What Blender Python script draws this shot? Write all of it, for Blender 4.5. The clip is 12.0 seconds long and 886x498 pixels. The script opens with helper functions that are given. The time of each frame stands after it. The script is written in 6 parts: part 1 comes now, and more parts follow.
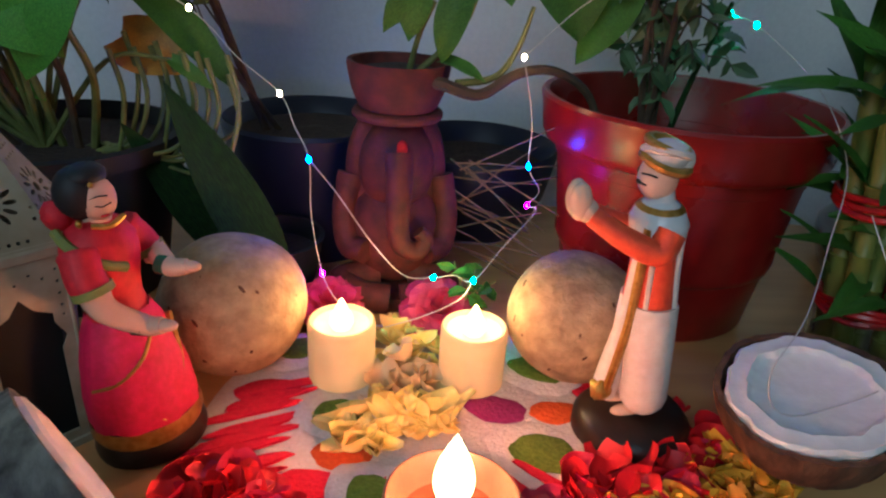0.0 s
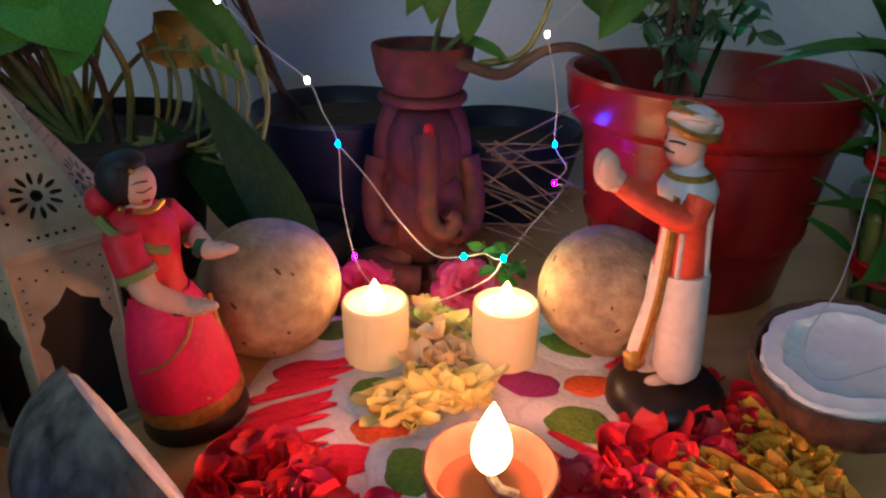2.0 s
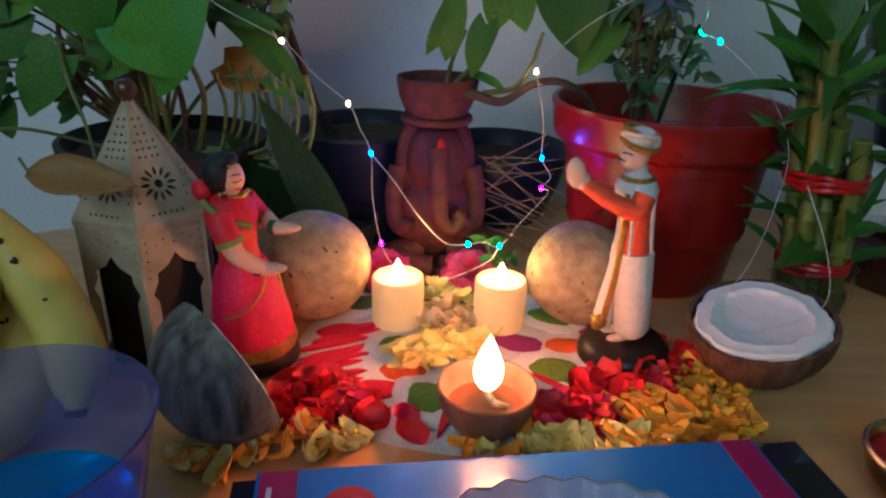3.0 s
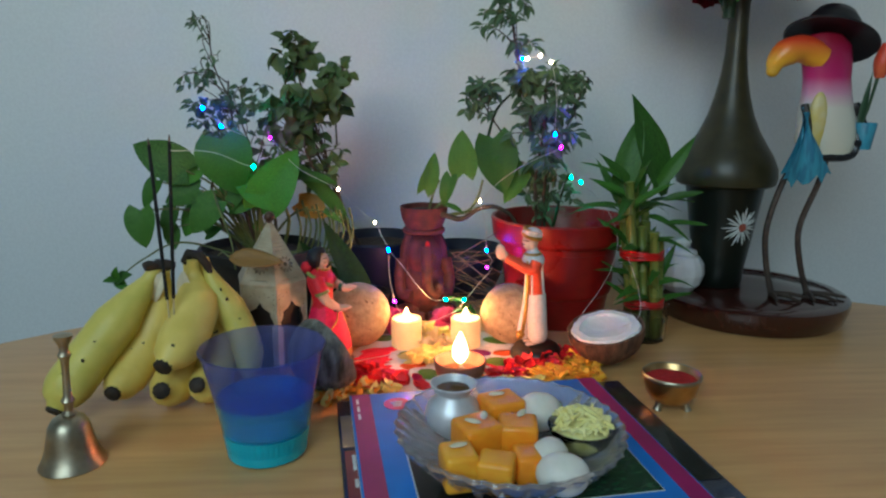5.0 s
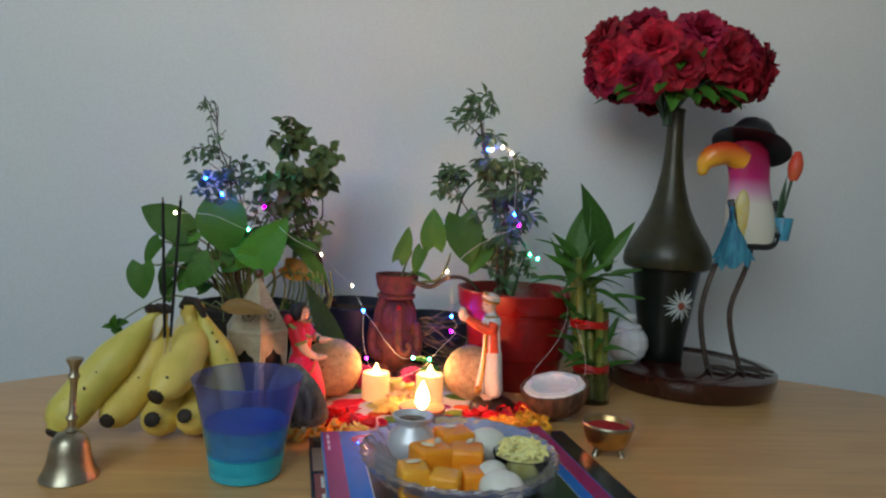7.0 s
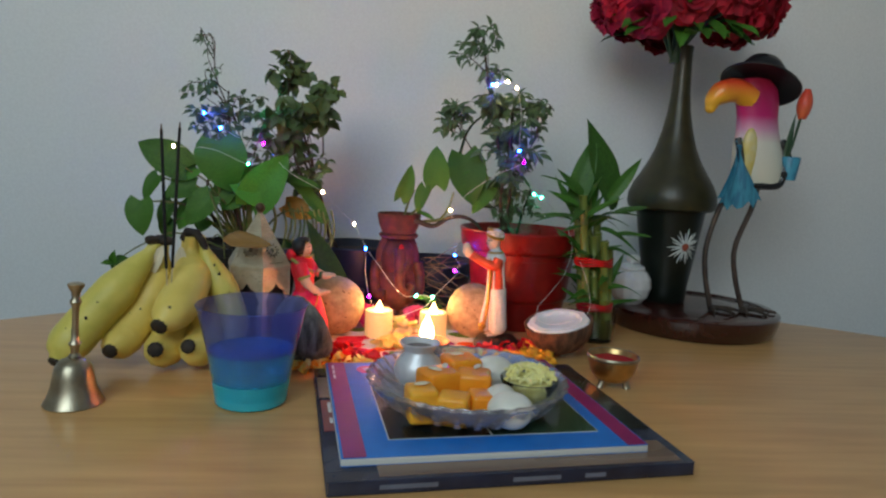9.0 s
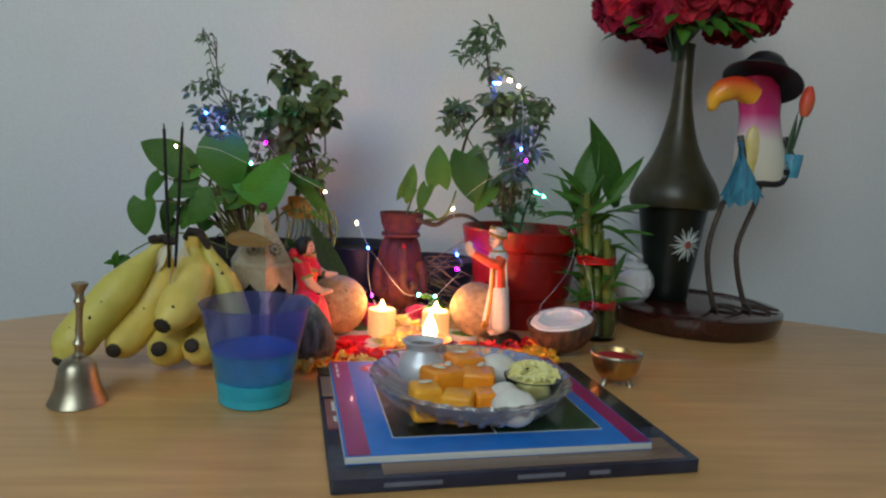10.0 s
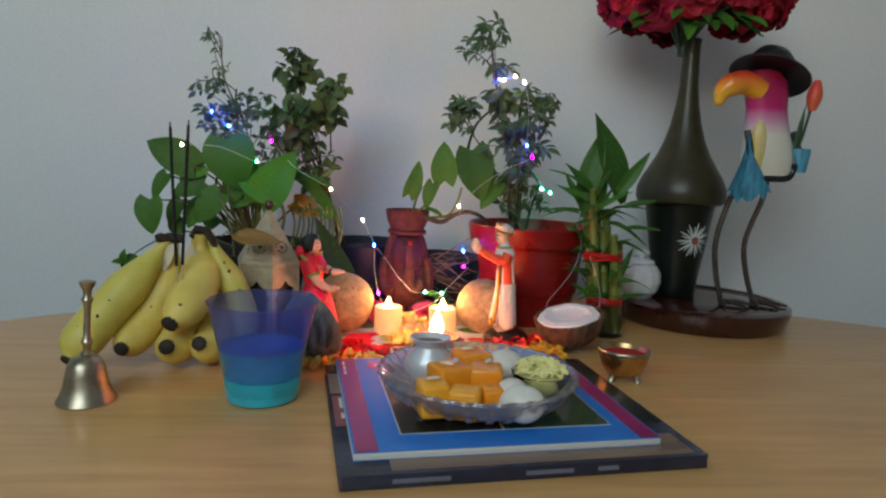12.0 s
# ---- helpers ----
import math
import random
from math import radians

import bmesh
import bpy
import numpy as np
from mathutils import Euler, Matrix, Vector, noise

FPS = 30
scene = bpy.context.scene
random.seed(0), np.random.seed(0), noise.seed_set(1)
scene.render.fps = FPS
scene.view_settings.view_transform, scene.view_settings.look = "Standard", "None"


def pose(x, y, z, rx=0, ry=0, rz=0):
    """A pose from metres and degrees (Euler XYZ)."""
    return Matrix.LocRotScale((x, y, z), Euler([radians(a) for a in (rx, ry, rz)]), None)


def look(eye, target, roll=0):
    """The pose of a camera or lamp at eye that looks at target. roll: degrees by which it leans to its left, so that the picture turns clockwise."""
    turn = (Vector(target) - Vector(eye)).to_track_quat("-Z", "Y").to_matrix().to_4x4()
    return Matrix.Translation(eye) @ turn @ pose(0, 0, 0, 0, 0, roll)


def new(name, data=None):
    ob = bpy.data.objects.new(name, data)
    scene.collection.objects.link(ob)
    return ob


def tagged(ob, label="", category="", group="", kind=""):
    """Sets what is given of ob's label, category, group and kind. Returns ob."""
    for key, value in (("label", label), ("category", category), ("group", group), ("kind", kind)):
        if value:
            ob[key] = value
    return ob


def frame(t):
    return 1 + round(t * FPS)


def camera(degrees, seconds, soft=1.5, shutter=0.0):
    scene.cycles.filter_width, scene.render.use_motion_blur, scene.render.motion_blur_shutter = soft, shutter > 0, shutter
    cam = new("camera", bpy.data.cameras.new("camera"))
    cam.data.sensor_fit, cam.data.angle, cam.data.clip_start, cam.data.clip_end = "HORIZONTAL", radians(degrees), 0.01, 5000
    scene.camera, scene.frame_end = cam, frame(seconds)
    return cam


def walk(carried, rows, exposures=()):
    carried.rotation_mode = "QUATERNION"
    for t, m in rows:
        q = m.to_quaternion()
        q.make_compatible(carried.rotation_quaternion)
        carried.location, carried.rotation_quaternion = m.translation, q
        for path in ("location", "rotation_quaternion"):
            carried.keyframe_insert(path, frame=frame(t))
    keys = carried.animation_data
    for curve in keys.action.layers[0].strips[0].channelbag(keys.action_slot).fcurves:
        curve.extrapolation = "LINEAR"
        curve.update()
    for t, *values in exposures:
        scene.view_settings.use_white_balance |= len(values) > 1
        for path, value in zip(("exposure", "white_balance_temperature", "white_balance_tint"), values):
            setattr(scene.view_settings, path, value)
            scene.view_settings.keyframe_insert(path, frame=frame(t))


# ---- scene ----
cam = camera(67.3, 12.0, soft=2.3)
PATH = [
    (0, (0.033, 0.014, 0.239), (0.144, 1.824, -0.604), 3.7),
    (0.5, (0.032, 0.013, 0.238), (0.117, 1.82, -0.614), 2.4),
    (1, (0.033, 0.013, 0.236), (0.062, 1.814, -0.634), 0.8),
    (1.5, (0.032, 0.01, 0.235), (0.07, 1.815, -0.627), 0.9),
    (2, (0.031, 0.006, 0.233), (0.063, 1.81, -0.629), 0.8),
    (2.5, (0.029, -0.02, 0.236), (0.036, 1.788, -0.619), -0.4),
    (2.7, (0.028, -0.046, 0.242), (0.041, 1.771, -0.594), 1.1),
    (4.3, (-0.023, -0.399, 0.29), (0.063, 1.512, -0.292), 2.0),
    (4.5, (-0.018, -0.431, 0.291), (0.066, 1.491, -0.259), 1.3),
    (5, (-0.008, -0.472, 0.31), (0.117, 1.476, -0.122), 0.4),
    (5.5, (-0.001, -0.503, 0.321), (0.159, 1.465, 0.001), 1.6),
    (6, (0.001, -0.549, 0.319), (0.15, 1.432, 0.081), 1.1),
    (6.5, (-0.006, -0.586, 0.309), (0.24, 1.396, 0.21), 4.5),
    (7, (-0.003, -0.584, 0.289), (0.182, 1.401, 0.137), 3.0),
    (7.5, (-0.008, -0.574, 0.27), (0.189, 1.407, 0.072), 4.0),
    (9.5, (-0.012, -0.575, 0.25), (0.19, 1.397, -0.016), 2.9),
    (10, (-0.013, -0.575, 0.249), (0.186, 1.398, -0.013), 2.9),
    (10.5, (-0.014, -0.576, 0.249), (0.179, 1.398, -0.011), 2.9),
    (11, (-0.015, -0.575, 0.25), (0.159, 1.4, -0.015), 2.2),
    (11.5, (-0.015, -0.574, 0.25), (0.167, 1.4, -0.014), 2.4),
    (12, (-0.014, -0.574, 0.247), (0.169, 1.4, -0.021), 2.5),
]
EXPOSURES = [(0, -0.52, 5650, 16), (0.6, -0.68, 5650, 17), (2.2, -0.70, 5650, 17), (2.7, -0.66, 5650, 15), (4.3, 0.00, 5600, 9), (5.5, 0.06, 6250, 16), (7.5, 0.06, 6500, 20), (12, 0.07, 6650, 21)]
walk(cam, [(t, look(eye, target, roll)) for t, eye, target, roll in PATH], EXPOSURES)

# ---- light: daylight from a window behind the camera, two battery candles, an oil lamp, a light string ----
sky = bpy.data.worlds.new("sky")
scene.world = sky
sky.use_nodes = True
tree = sky.node_tree
sky_tex = tree.nodes.new("ShaderNodeTexSky")
sky_tex.sky_type, sky_tex.sun_disc, sky_tex.sun_elevation, sky_tex.sun_rotation = "NISHITA", False, radians(12), radians(200)
tree.links.new(sky_tex.outputs[0], tree.nodes["Background"].inputs[0])
tree.nodes["Background"].inputs[1].default_value = 0.1


def lamp(name, kind, power, colour, m, size=0.01, size_y=None):
    data = bpy.data.lights.new(name, kind)
    data.energy, data.color = power, colour
    if kind == "AREA":
        data.shape, data.size, data.size_y = "RECTANGLE", size, size_y or size
    else:
        data.shadow_soft_size = size
    ob = new(name, data)
    ob.matrix_world = m
    return ob


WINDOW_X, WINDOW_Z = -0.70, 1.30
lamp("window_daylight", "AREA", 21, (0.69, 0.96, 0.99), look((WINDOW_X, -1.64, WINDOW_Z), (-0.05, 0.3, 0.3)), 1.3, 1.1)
lamp("oil_lamp_light", "POINT", 11.5, (1.0, 0.29, 0.11), pose(0.056, 0.218, 0.048), 0.008)
lamp("candle_light", "POINT", 0.18, (1.0, 0.46, 0.14), pose(-0.002, 0.342, 0.058), 0.006)
lamp("candle_light", "POINT", 0.18, (1.0, 0.46, 0.14), pose(0.074, 0.340, 0.058), 0.006)


# ---- materials ----
def mat(name, c1, c2=None, rough=0.5, metal=0.0, scale=60.0, stretch=(1, 1, 1), bump=0.0, bump_scale=None, big=0.15, big_scale=None,
        trans=0.0, sss=0.0, glow=None, strength=0.0, vary=0.0, coat=0.0, ior=1.45, spec=0.5, sharp=0.0):
    """A surface with fine grain between two colours, a broad blotchy change of value, relief and uneven gloss."""
    m = bpy.data.materials.new(name)
    m.use_nodes = True
    t = m.node_tree
    add, link = t.nodes.new, t.links.new
    b = t.nodes["Principled BSDF"]
    c2 = c2 or tuple(v * 0.8 for v in c1)
    co, mp = add("ShaderNodeTexCoord"), add("ShaderNodeMapping")
    link(co.outputs["Object"], mp.inputs[0])
    mp.inputs["Scale"].default_value = stretch
    n1, n2, ramp = add("ShaderNodeTexNoise"), add("ShaderNodeTexNoise"), add("ShaderNodeValToRGB")
    for n, s in ((n1, scale), (n2, big_scale or scale / 7)):
        link(mp.outputs[0], n.inputs[0])
        n.inputs["Scale"].default_value, n.inputs["Detail"].default_value = s, 5
    ramp.color_ramp.elements[0].position, ramp.color_ramp.elements[1].position = 0.33 + sharp, 0.67 - sharp
    ramp.color_ramp.elements[0].color, ramp.color_ramp.elements[1].color = (*c2, 1), (*c1, 1)
    link(n1.outputs[0], ramp.inputs[0])
    hsv, math1 = add("ShaderNodeHueSaturation"), add("ShaderNodeMath")
    math1.operation = "MULTIPLY_ADD"
    math1.inputs[1].default_value, math1.inputs[2].default_value = 2 * big, 1 - big
    link(n2.outputs[0], math1.inputs[0])
    value = math1.outputs[0]
    if vary:
        info, math2, math3 = add("ShaderNodeObjectInfo"), add("ShaderNodeMath"), add("ShaderNodeMath")
        math2.operation, math3.operation = "MULTIPLY_ADD", "MULTIPLY"
        math2.inputs[1].default_value, math2.inputs[2].default_value = 2 * vary, 1 - vary
        link(info.outputs["Random"], math2.inputs[0])
        link(math2.outputs[0], math3.inputs[0])
        link(value, math3.inputs[1])
        value = math3.outputs[0]
    link(value, hsv.inputs["Value"])
    link(ramp.outputs[0], hsv.inputs["Color"])
    link(hsv.outputs[0], b.inputs["Base Color"])
    rg = add("ShaderNodeMath")
    rg.operation = "MULTIPLY_ADD"
    rg.inputs[1].default_value, rg.inputs[2].default_value = 0.25 * rough, rough * 0.88
    link(n2.outputs[0], rg.inputs[0])
    link(rg.outputs[0], b.inputs["Roughness"])
    b.inputs["Metallic"].default_value, b.inputs["IOR"].default_value = metal, ior
    b.inputs["Transmission Weight"].default_value, b.inputs["Coat Weight"].default_value = trans, coat
    b.inputs["Specular IOR Level"].default_value = spec
    if sss:
        b.inputs["Subsurface Weight"].default_value = sss
        b.inputs["Subsurface Radius"].default_value = (0.01, 0.006, 0.004)
        b.inputs["Subsurface Scale"].default_value = 0.6
    if bump:
        bp, n3 = add("ShaderNodeBump"), add("ShaderNodeTexNoise")
        link(mp.outputs[0], n3.inputs[0])
        n3.inputs["Scale"].default_value, n3.inputs["Detail"].default_value = bump_scale or scale, 4
        bp.inputs["Strength"].default_value, bp.inputs["Distance"].default_value = bump, 0.002
        link(n3.outputs[0], bp.inputs["Height"])
        link(bp.outputs[0], b.inputs["Normal"])
    if glow:
        b.inputs["Emission Color"].default_value, b.inputs["Emission Strength"].default_value = (*glow, 1), strength
    return m


def height_ramp(m, stops):
    """Colours a material by height above its object's origin: real dye or glaze that fades from one colour to the next."""
    t = m.node_tree
    co, sep, rng, ramp = (t.nodes.new(n) for n in ("ShaderNodeTexCoord", "ShaderNodeSeparateXYZ", "ShaderNodeMapRange", "ShaderNodeValToRGB"))
    t.links.new(co.outputs["Object"], sep.inputs[0])
    t.links.new(sep.outputs[2], rng.inputs[0])
    lo, hi = stops[0][0], stops[-1][0]
    rng.inputs[1].default_value, rng.inputs[2].default_value = lo, hi
    while len(ramp.color_ramp.elements) < len(stops):
        ramp.color_ramp.elements.new(0.5)
    for e, (z, c) in zip(ramp.color_ramp.elements, stops):
        e.position, e.color = (z - lo) / (hi - lo), (*c, 1)
    t.links.new(rng.outputs[0], ramp.inputs[0])
    t.links.new(ramp.outputs[0], t.nodes["Principled BSDF"].inputs["Base Color"])
    return m


PAINT = mat("wall_paint", (0.72, 0.74, 0.75), (0.67, 0.69, 0.70), 0.75, scale=220, bump=0.12, bump_scale=500, big=0.05, big_scale=3)
CEIL = mat("ceiling_paint", (0.8, 0.8, 0.78), None, 0.8, scale=150, big=0.04)
FLOORM = mat("floor_tile", (0.46, 0.42, 0.36), (0.38, 0.34, 0.30), 0.35, scale=25)
WOOD = mat("table_laminate", (0.69, 0.39, 0.15), (0.58, 0.30, 0.11), 0.32, scale=38, stretch=(0.16, 1.6, 1), big=0.16, big_scale=9, bump=0.03, coat=0.15)
LACQUER = mat("dark_lacquer", (0.055, 0.012, 0.008), (0.03, 0.007, 0.005), 0.16, scale=45, stretch=(1, 5, 1), coat=0.6)
TERRA = mat("terracotta", (0.115, 0.019, 0.011), (0.055, 0.009, 0.006), 0.75, scale=90, bump=0.25, bump_scale=260)
REDPOT = mat("red_plastic", (0.30, 0.010, 0.008), (0.23, 0.007, 0.006), 0.28, scale=70, bump=0.05, big=0.1)
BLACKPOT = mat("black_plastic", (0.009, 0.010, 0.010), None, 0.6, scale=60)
NAVYPOT = mat("navy_glazed", (0.006, 0.010, 0.026), None, 0.42, scale=60)
SOIL = mat("potting_soil", (0.05, 0.03, 0.02), (0.02, 0.012, 0.009), 0.95, scale=300, bump=1.0, bump_scale=400)
LEAF = mat("leaf_green", (0.062, 0.19, 0.020), (0.030, 0.115, 0.012), 0.6, spec=0.3, scale=70, big=0.3, big_scale=25, vary=0.35)
LEAFV = mat("variegated_leaf", (0.070, 0.175, 0.024), (0.020, 0.085, 0.010), 0.58, spec=0.3, scale=55, stretch=(2.2, 0.5, 1), big=0.25, sharp=0.1, vary=0.3)
LEAFD = mat("dark_leaf", (0.014, 0.048, 0.008), (0.005, 0.016, 0.004), 0.75, scale=60, stretch=(3, 0.4, 1), big=0.25, vary=0.25, spec=0.2)
LEAFS = mat("small_leaf", (0.078, 0.14, 0.058), (0.036, 0.075, 0.030), 0.5, scale=50, big=0.35, vary=0.3)
LEAFO = mat("soft_olive_leaf", (0.105, 0.16, 0.040), (0.045, 0.085, 0.022), 0.55, scale=50, big=0.35, vary=0.3)
LEAFY = mat("yellowed_leaf", (0.55, 0.27, 0.035), (0.42, 0.17, 0.02), 0.5, scale=50, big=0.3)
LEAFB = mat("dried_brown_leaf", (0.30, 0.155, 0.035), (0.20, 0.095, 0.022), 0.6, scale=50, stretch=(3, 0.5, 1), big=0.3)
BAMLEAF = mat("bamboo_leaf", (0.055, 0.17, 0.020), (0.024, 0.09, 0.010), 0.5, spec=0.35, scale=60, stretch=(4, 0.4, 1), big=0.25, vary=0.35)
STALK = mat("bamboo_stalk", (0.18, 0.22, 0.045), (0.11, 0.15, 0.03), 0.4, scale=60, stretch=(1, 1, 0.2))
STEM = mat("olive_stem", (0.15, 0.17, 0.045), (0.085, 0.10, 0.028), 0.55, scale=80)
TWIG = mat("brown_twig", (0.07, 0.045, 0.025), (0.04, 0.026, 0.015), 0.8, scale=150, bump=0.3)
STRAW = mat("dry_straw", (0.17, 0.11, 0.065), (0.09, 0.055, 0.03), 0.7, scale=120, vary=0.3)
WOODAPPLE = mat("wood_apple_rind", (0.47, 0.345, 0.19), (0.29, 0.195, 0.10), 0.7, scale=110, sharp=0.0, bump=0.7, bump_scale=260, big=0.12, big_scale=22)
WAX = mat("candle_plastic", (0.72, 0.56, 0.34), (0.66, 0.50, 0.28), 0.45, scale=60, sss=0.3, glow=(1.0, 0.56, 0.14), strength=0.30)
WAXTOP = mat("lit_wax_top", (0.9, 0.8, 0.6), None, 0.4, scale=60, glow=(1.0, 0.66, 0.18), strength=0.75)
TIP = mat("led_flame_tip", (0.95, 0.9, 0.75), None, 0.3, glow=(1.0, 0.74, 0.32), strength=2.6)
FLAME = mat("oil_flame", (1, 0.9, 0.6), None, 0.5, glow=(1.0, 0.66, 0.24), strength=26)
CLAY = mat("glazed_clay", (0.25, 0.105, 0.065), (0.18, 0.070, 0.042), 0.42, scale=80, bump=0.15)
OIL = mat("lamp_oil", (0.13, 0.05, 0.025), None, 0.06, scale=40)
WICK = mat("cotton_wick", (0.6, 0.5, 0.4), (0.1, 0.06, 0.04), 0.9, scale=150)
SHELL = mat("coconut_shell", (0.19, 0.085, 0.042), (0.07, 0.032, 0.018), 0.85, scale=120, stretch=(1, 1, 0.25), bump=0.9, bump_scale=170, big=0.3)
HUSK = mat("grey_coconut_shell", (0.20, 0.185, 0.15), (0.035, 0.030, 0.024), 0.8, scale=120, stretch=(1, 1, 0.22), bump=1.0, bump_scale=160, big=0.35)
FLESH = mat("coconut_flesh", (0.82, 0.82, 0.79), (0.74, 0.74, 0.70), 0.5, scale=90, bump=0.25, bump_scale=120, sss=0.15, big=0.06)
BANANA = mat("banana_skin", (0.80, 0.61, 0.16), (0.71, 0.53, 0.11), 0.45, scale=40, stretch=(1, 1, 1), big=0.22, big_scale=24, bump=0.06)
BANANAG = mat("greenish_banana_skin", (0.68, 0.56, 0.13), (0.56, 0.48, 0.09), 0.45, scale=40, big=0.2, big_scale=24, bump=0.06)
BROWN = mat("browned_peel", (0.040, 0.025, 0.014), (0.013, 0.010, 0.008), 0.7, scale=150, bump=0.3)
ASH = mat("incense_coat", (0.018, 0.016, 0.015), (0.008, 0.008, 0.008), 0.95, scale=300, bump=0.4)
BAMSTICK = mat("bamboo_splint", (0.62, 0.48, 0.27), None, 0.6, scale=90)
BRASS = mat("worn_brass", (0.47, 0.41, 0.30), (0.34, 0.29, 0.21), 0.36, metal=1.0, scale=60, big=0.3, big_scale=30)
COPPER = mat("copper_brass", (0.62, 0.40, 0.18), (0.46, 0.27, 0.11), 0.3, metal=1.0, scale=60, big=0.25)
SILVER = mat("dull_steel", (0.74, 0.74, 0.77), (0.64, 0.64, 0.67), 0.42, metal=0.45, scale=60, big=0.12)
KUMKUM = mat("red_powder", (0.50, 0.012, 0.010), (0.32, 0.006, 0.006), 0.95, scale=300, bump=0.8)
LANTERN = mat("cream_enamel", (0.46, 0.39, 0.27), (0.33, 0.27, 0.17), 0.4, scale=60, big=0.2, big_scale=40, bump=0.06)
BEAD = mat("bronze_bead", (0.12, 0.07, 0.05), None, 0.3, metal=0.7)
GLASS = mat("cut_glass", (0.95, 0.92, 0.94), (0.90, 0.86, 0.90), 0.08, scale=30, trans=0.86, big=0.01, ior=1.5)
JAR = mat("clear_glass", (0.93, 0.94, 0.92), None, 0.03, trans=1.0, big=0.02, ior=1.3)
TUMBLER = height_ramp(mat("tinted_plastic", (0.2, 0.2, 0.8), None, 0.1, trans=0.92, big=0.02, ior=1.12),
                      [(0.0, (0.15, 0.88, 0.95)), (0.024, (0.15, 0.86, 0.95)), (0.030, (0.42, 0.88, 1.0)), (0.053, (0.42, 0.84, 1.0)), (0.056, (0.36, 0.46, 0.95)), (0.101, (0.46, 0.48, 0.95))])
TUMBLERB = mat("turquoise_plastic", (0.02, 0.56, 0.70), (0.02, 0.48, 0.64), 0.2, trans=0.2, big=0.05)
WATER = mat("tinted_water", (0.012, 0.40, 0.92), (0.010, 0.35, 0.86), 0.05, trans=0.72, big=0.04, ior=1.33)
ORANGE = mat("orange_fruit_jelly", (0.98, 0.36, 0.02), (0.92, 0.28, 0.012), 0.3, scale=70, sss=0.25, big=0.15)
YELLOWF = mat("yellow_sweet", (0.97, 0.45, 0.03), (0.93, 0.35, 0.02), 0.4, scale=70, sss=0.2)
WHITESW = mat("white_sweet", (0.80, 0.77, 0.70), (0.72, 0.68, 0.60), 0.5, scale=90, sss=0.2, bump=0.1)
SHRED = mat("yellow_shreds", (0.93, 0.88, 0.42), (0.88, 0.78, 0.26), 0.5, scale=120, big=0.12)
ALMOND = mat("almond_sliver", (0.82, 0.72, 0.52), None, 0.6)
CERAMIC = mat("white_ceramic", (0.72, 0.72, 0.72), (0.64, 0.64, 0.65), 0.3, scale=60, big=0.1, coat=0.3)
BOTTLE = mat("smoked_green_glaze", (0.040, 0.034, 0.012), (0.024, 0.022, 0.008), 0.42, scale=50, big=0.25, coat=0.08)
BOTTLEB = mat("black_green_glaze", (0.006, 0.010, 0.007), None, 0.34, scale=50, big=0.2)
DAISY = mat("white_enamel", (0.62, 0.66, 0.64), None, 0.5, scale=200)
DAISYC = mat("rust_enamel", (0.32, 0.07, 0.04), None, 0.5)
ROSE = mat("crimson_fabric", (0.52, 0.008, 0.030), (0.22, 0.003, 0.014), 0.75, scale=90, big=0.4, big_scale=35, vary=0.25)
ROSEM = mat("magenta_fabric", (0.38, 0.008, 0.045), (0.18, 0.003, 0.028), 0.75, scale=90, big=0.4, big_scale=35, vary=0.25)
PINKROSE = mat("pink_petal", (0.62, 0.05, 0.14), (0.5, 0.02, 0.08), 0.6, scale=90, big=0.3)
PETALR = mat("red_petal", (0.78, 0.014, 0.014), (0.60, 0.006, 0.014), 0.55, scale=80, big=0.3, vary=0.3)
PETALP = mat("crimson_pink_petal", (0.70, 0.016, 0.07), (0.56, 0.008, 0.055), 0.55, scale=80, big=0.3, vary=0.3)
PETALY = mat("yellow_marigold", (0.90, 0.74, 0.27), (0.86, 0.62, 0.14), 0.6, scale=90, big=0.2, vary=0.15, sss=0.2)
PETALO = mat("orange_marigold", (0.84, 0.36, 0.03), (0.76, 0.26, 0.015), 0.6, scale=90, big=0.3, vary=0.25)
PETALG = mat("golden_marigold", (0.93, 0.50, 0.035), (0.86, 0.38, 0.02), 0.6, scale=90, big=0.25, vary=0.25, sss=0.15)
CREAMP = mat("cream_petal", (0.80, 0.62, 0.36), (0.74, 0.50, 0.26), 0.6, scale=90, big=0.2)
POWDERW = mat("white_rangoli_powder", (0.74, 0.70, 0.66), (0.66, 0.60, 0.55), 0.95, scale=400, bump=0.6, big=0.1)
POWDERR = mat("red_rangoli_powder", (0.70, 0.010, 0.040), (0.58, 0.006, 0.03), 0.95, scale=400, bump=0.6)
POWDERG = mat("green_rangoli_powder", (0.13, 0.22, 0.02), (0.08, 0.15, 0.012), 0.95, scale=400, bump=0.6)
POWDERP = mat("purple_rangoli_powder", (0.34, 0.03, 0.16), (0.26, 0.02, 0.12), 0.95, scale=400, bump=0.6)
POWDERO = mat("orange_rangoli_powder", (0.72, 0.12, 0.012), (0.6, 0.08, 0.01), 0.95, scale=400, bump=0.6)
WIRE = mat("silver_wire", (0.75, 0.72, 0.68), None, 0.35, metal=0.4)
COVERB = mat("blue_cover", (0.008, 0.19, 0.62), (0.006, 0.155, 0.54), 0.4, scale=40, big=0.08, coat=0.08)
COVERM = mat("magenta_cover", (0.30, 0.008, 0.11), None, 0.4, scale=40, coat=0.08)
COVERD = mat("dark_photo_cover", (0.028, 0.030, 0.024), (0.010, 0.012, 0.010), 0.24, scale=38, big=0.5, coat=0.3)
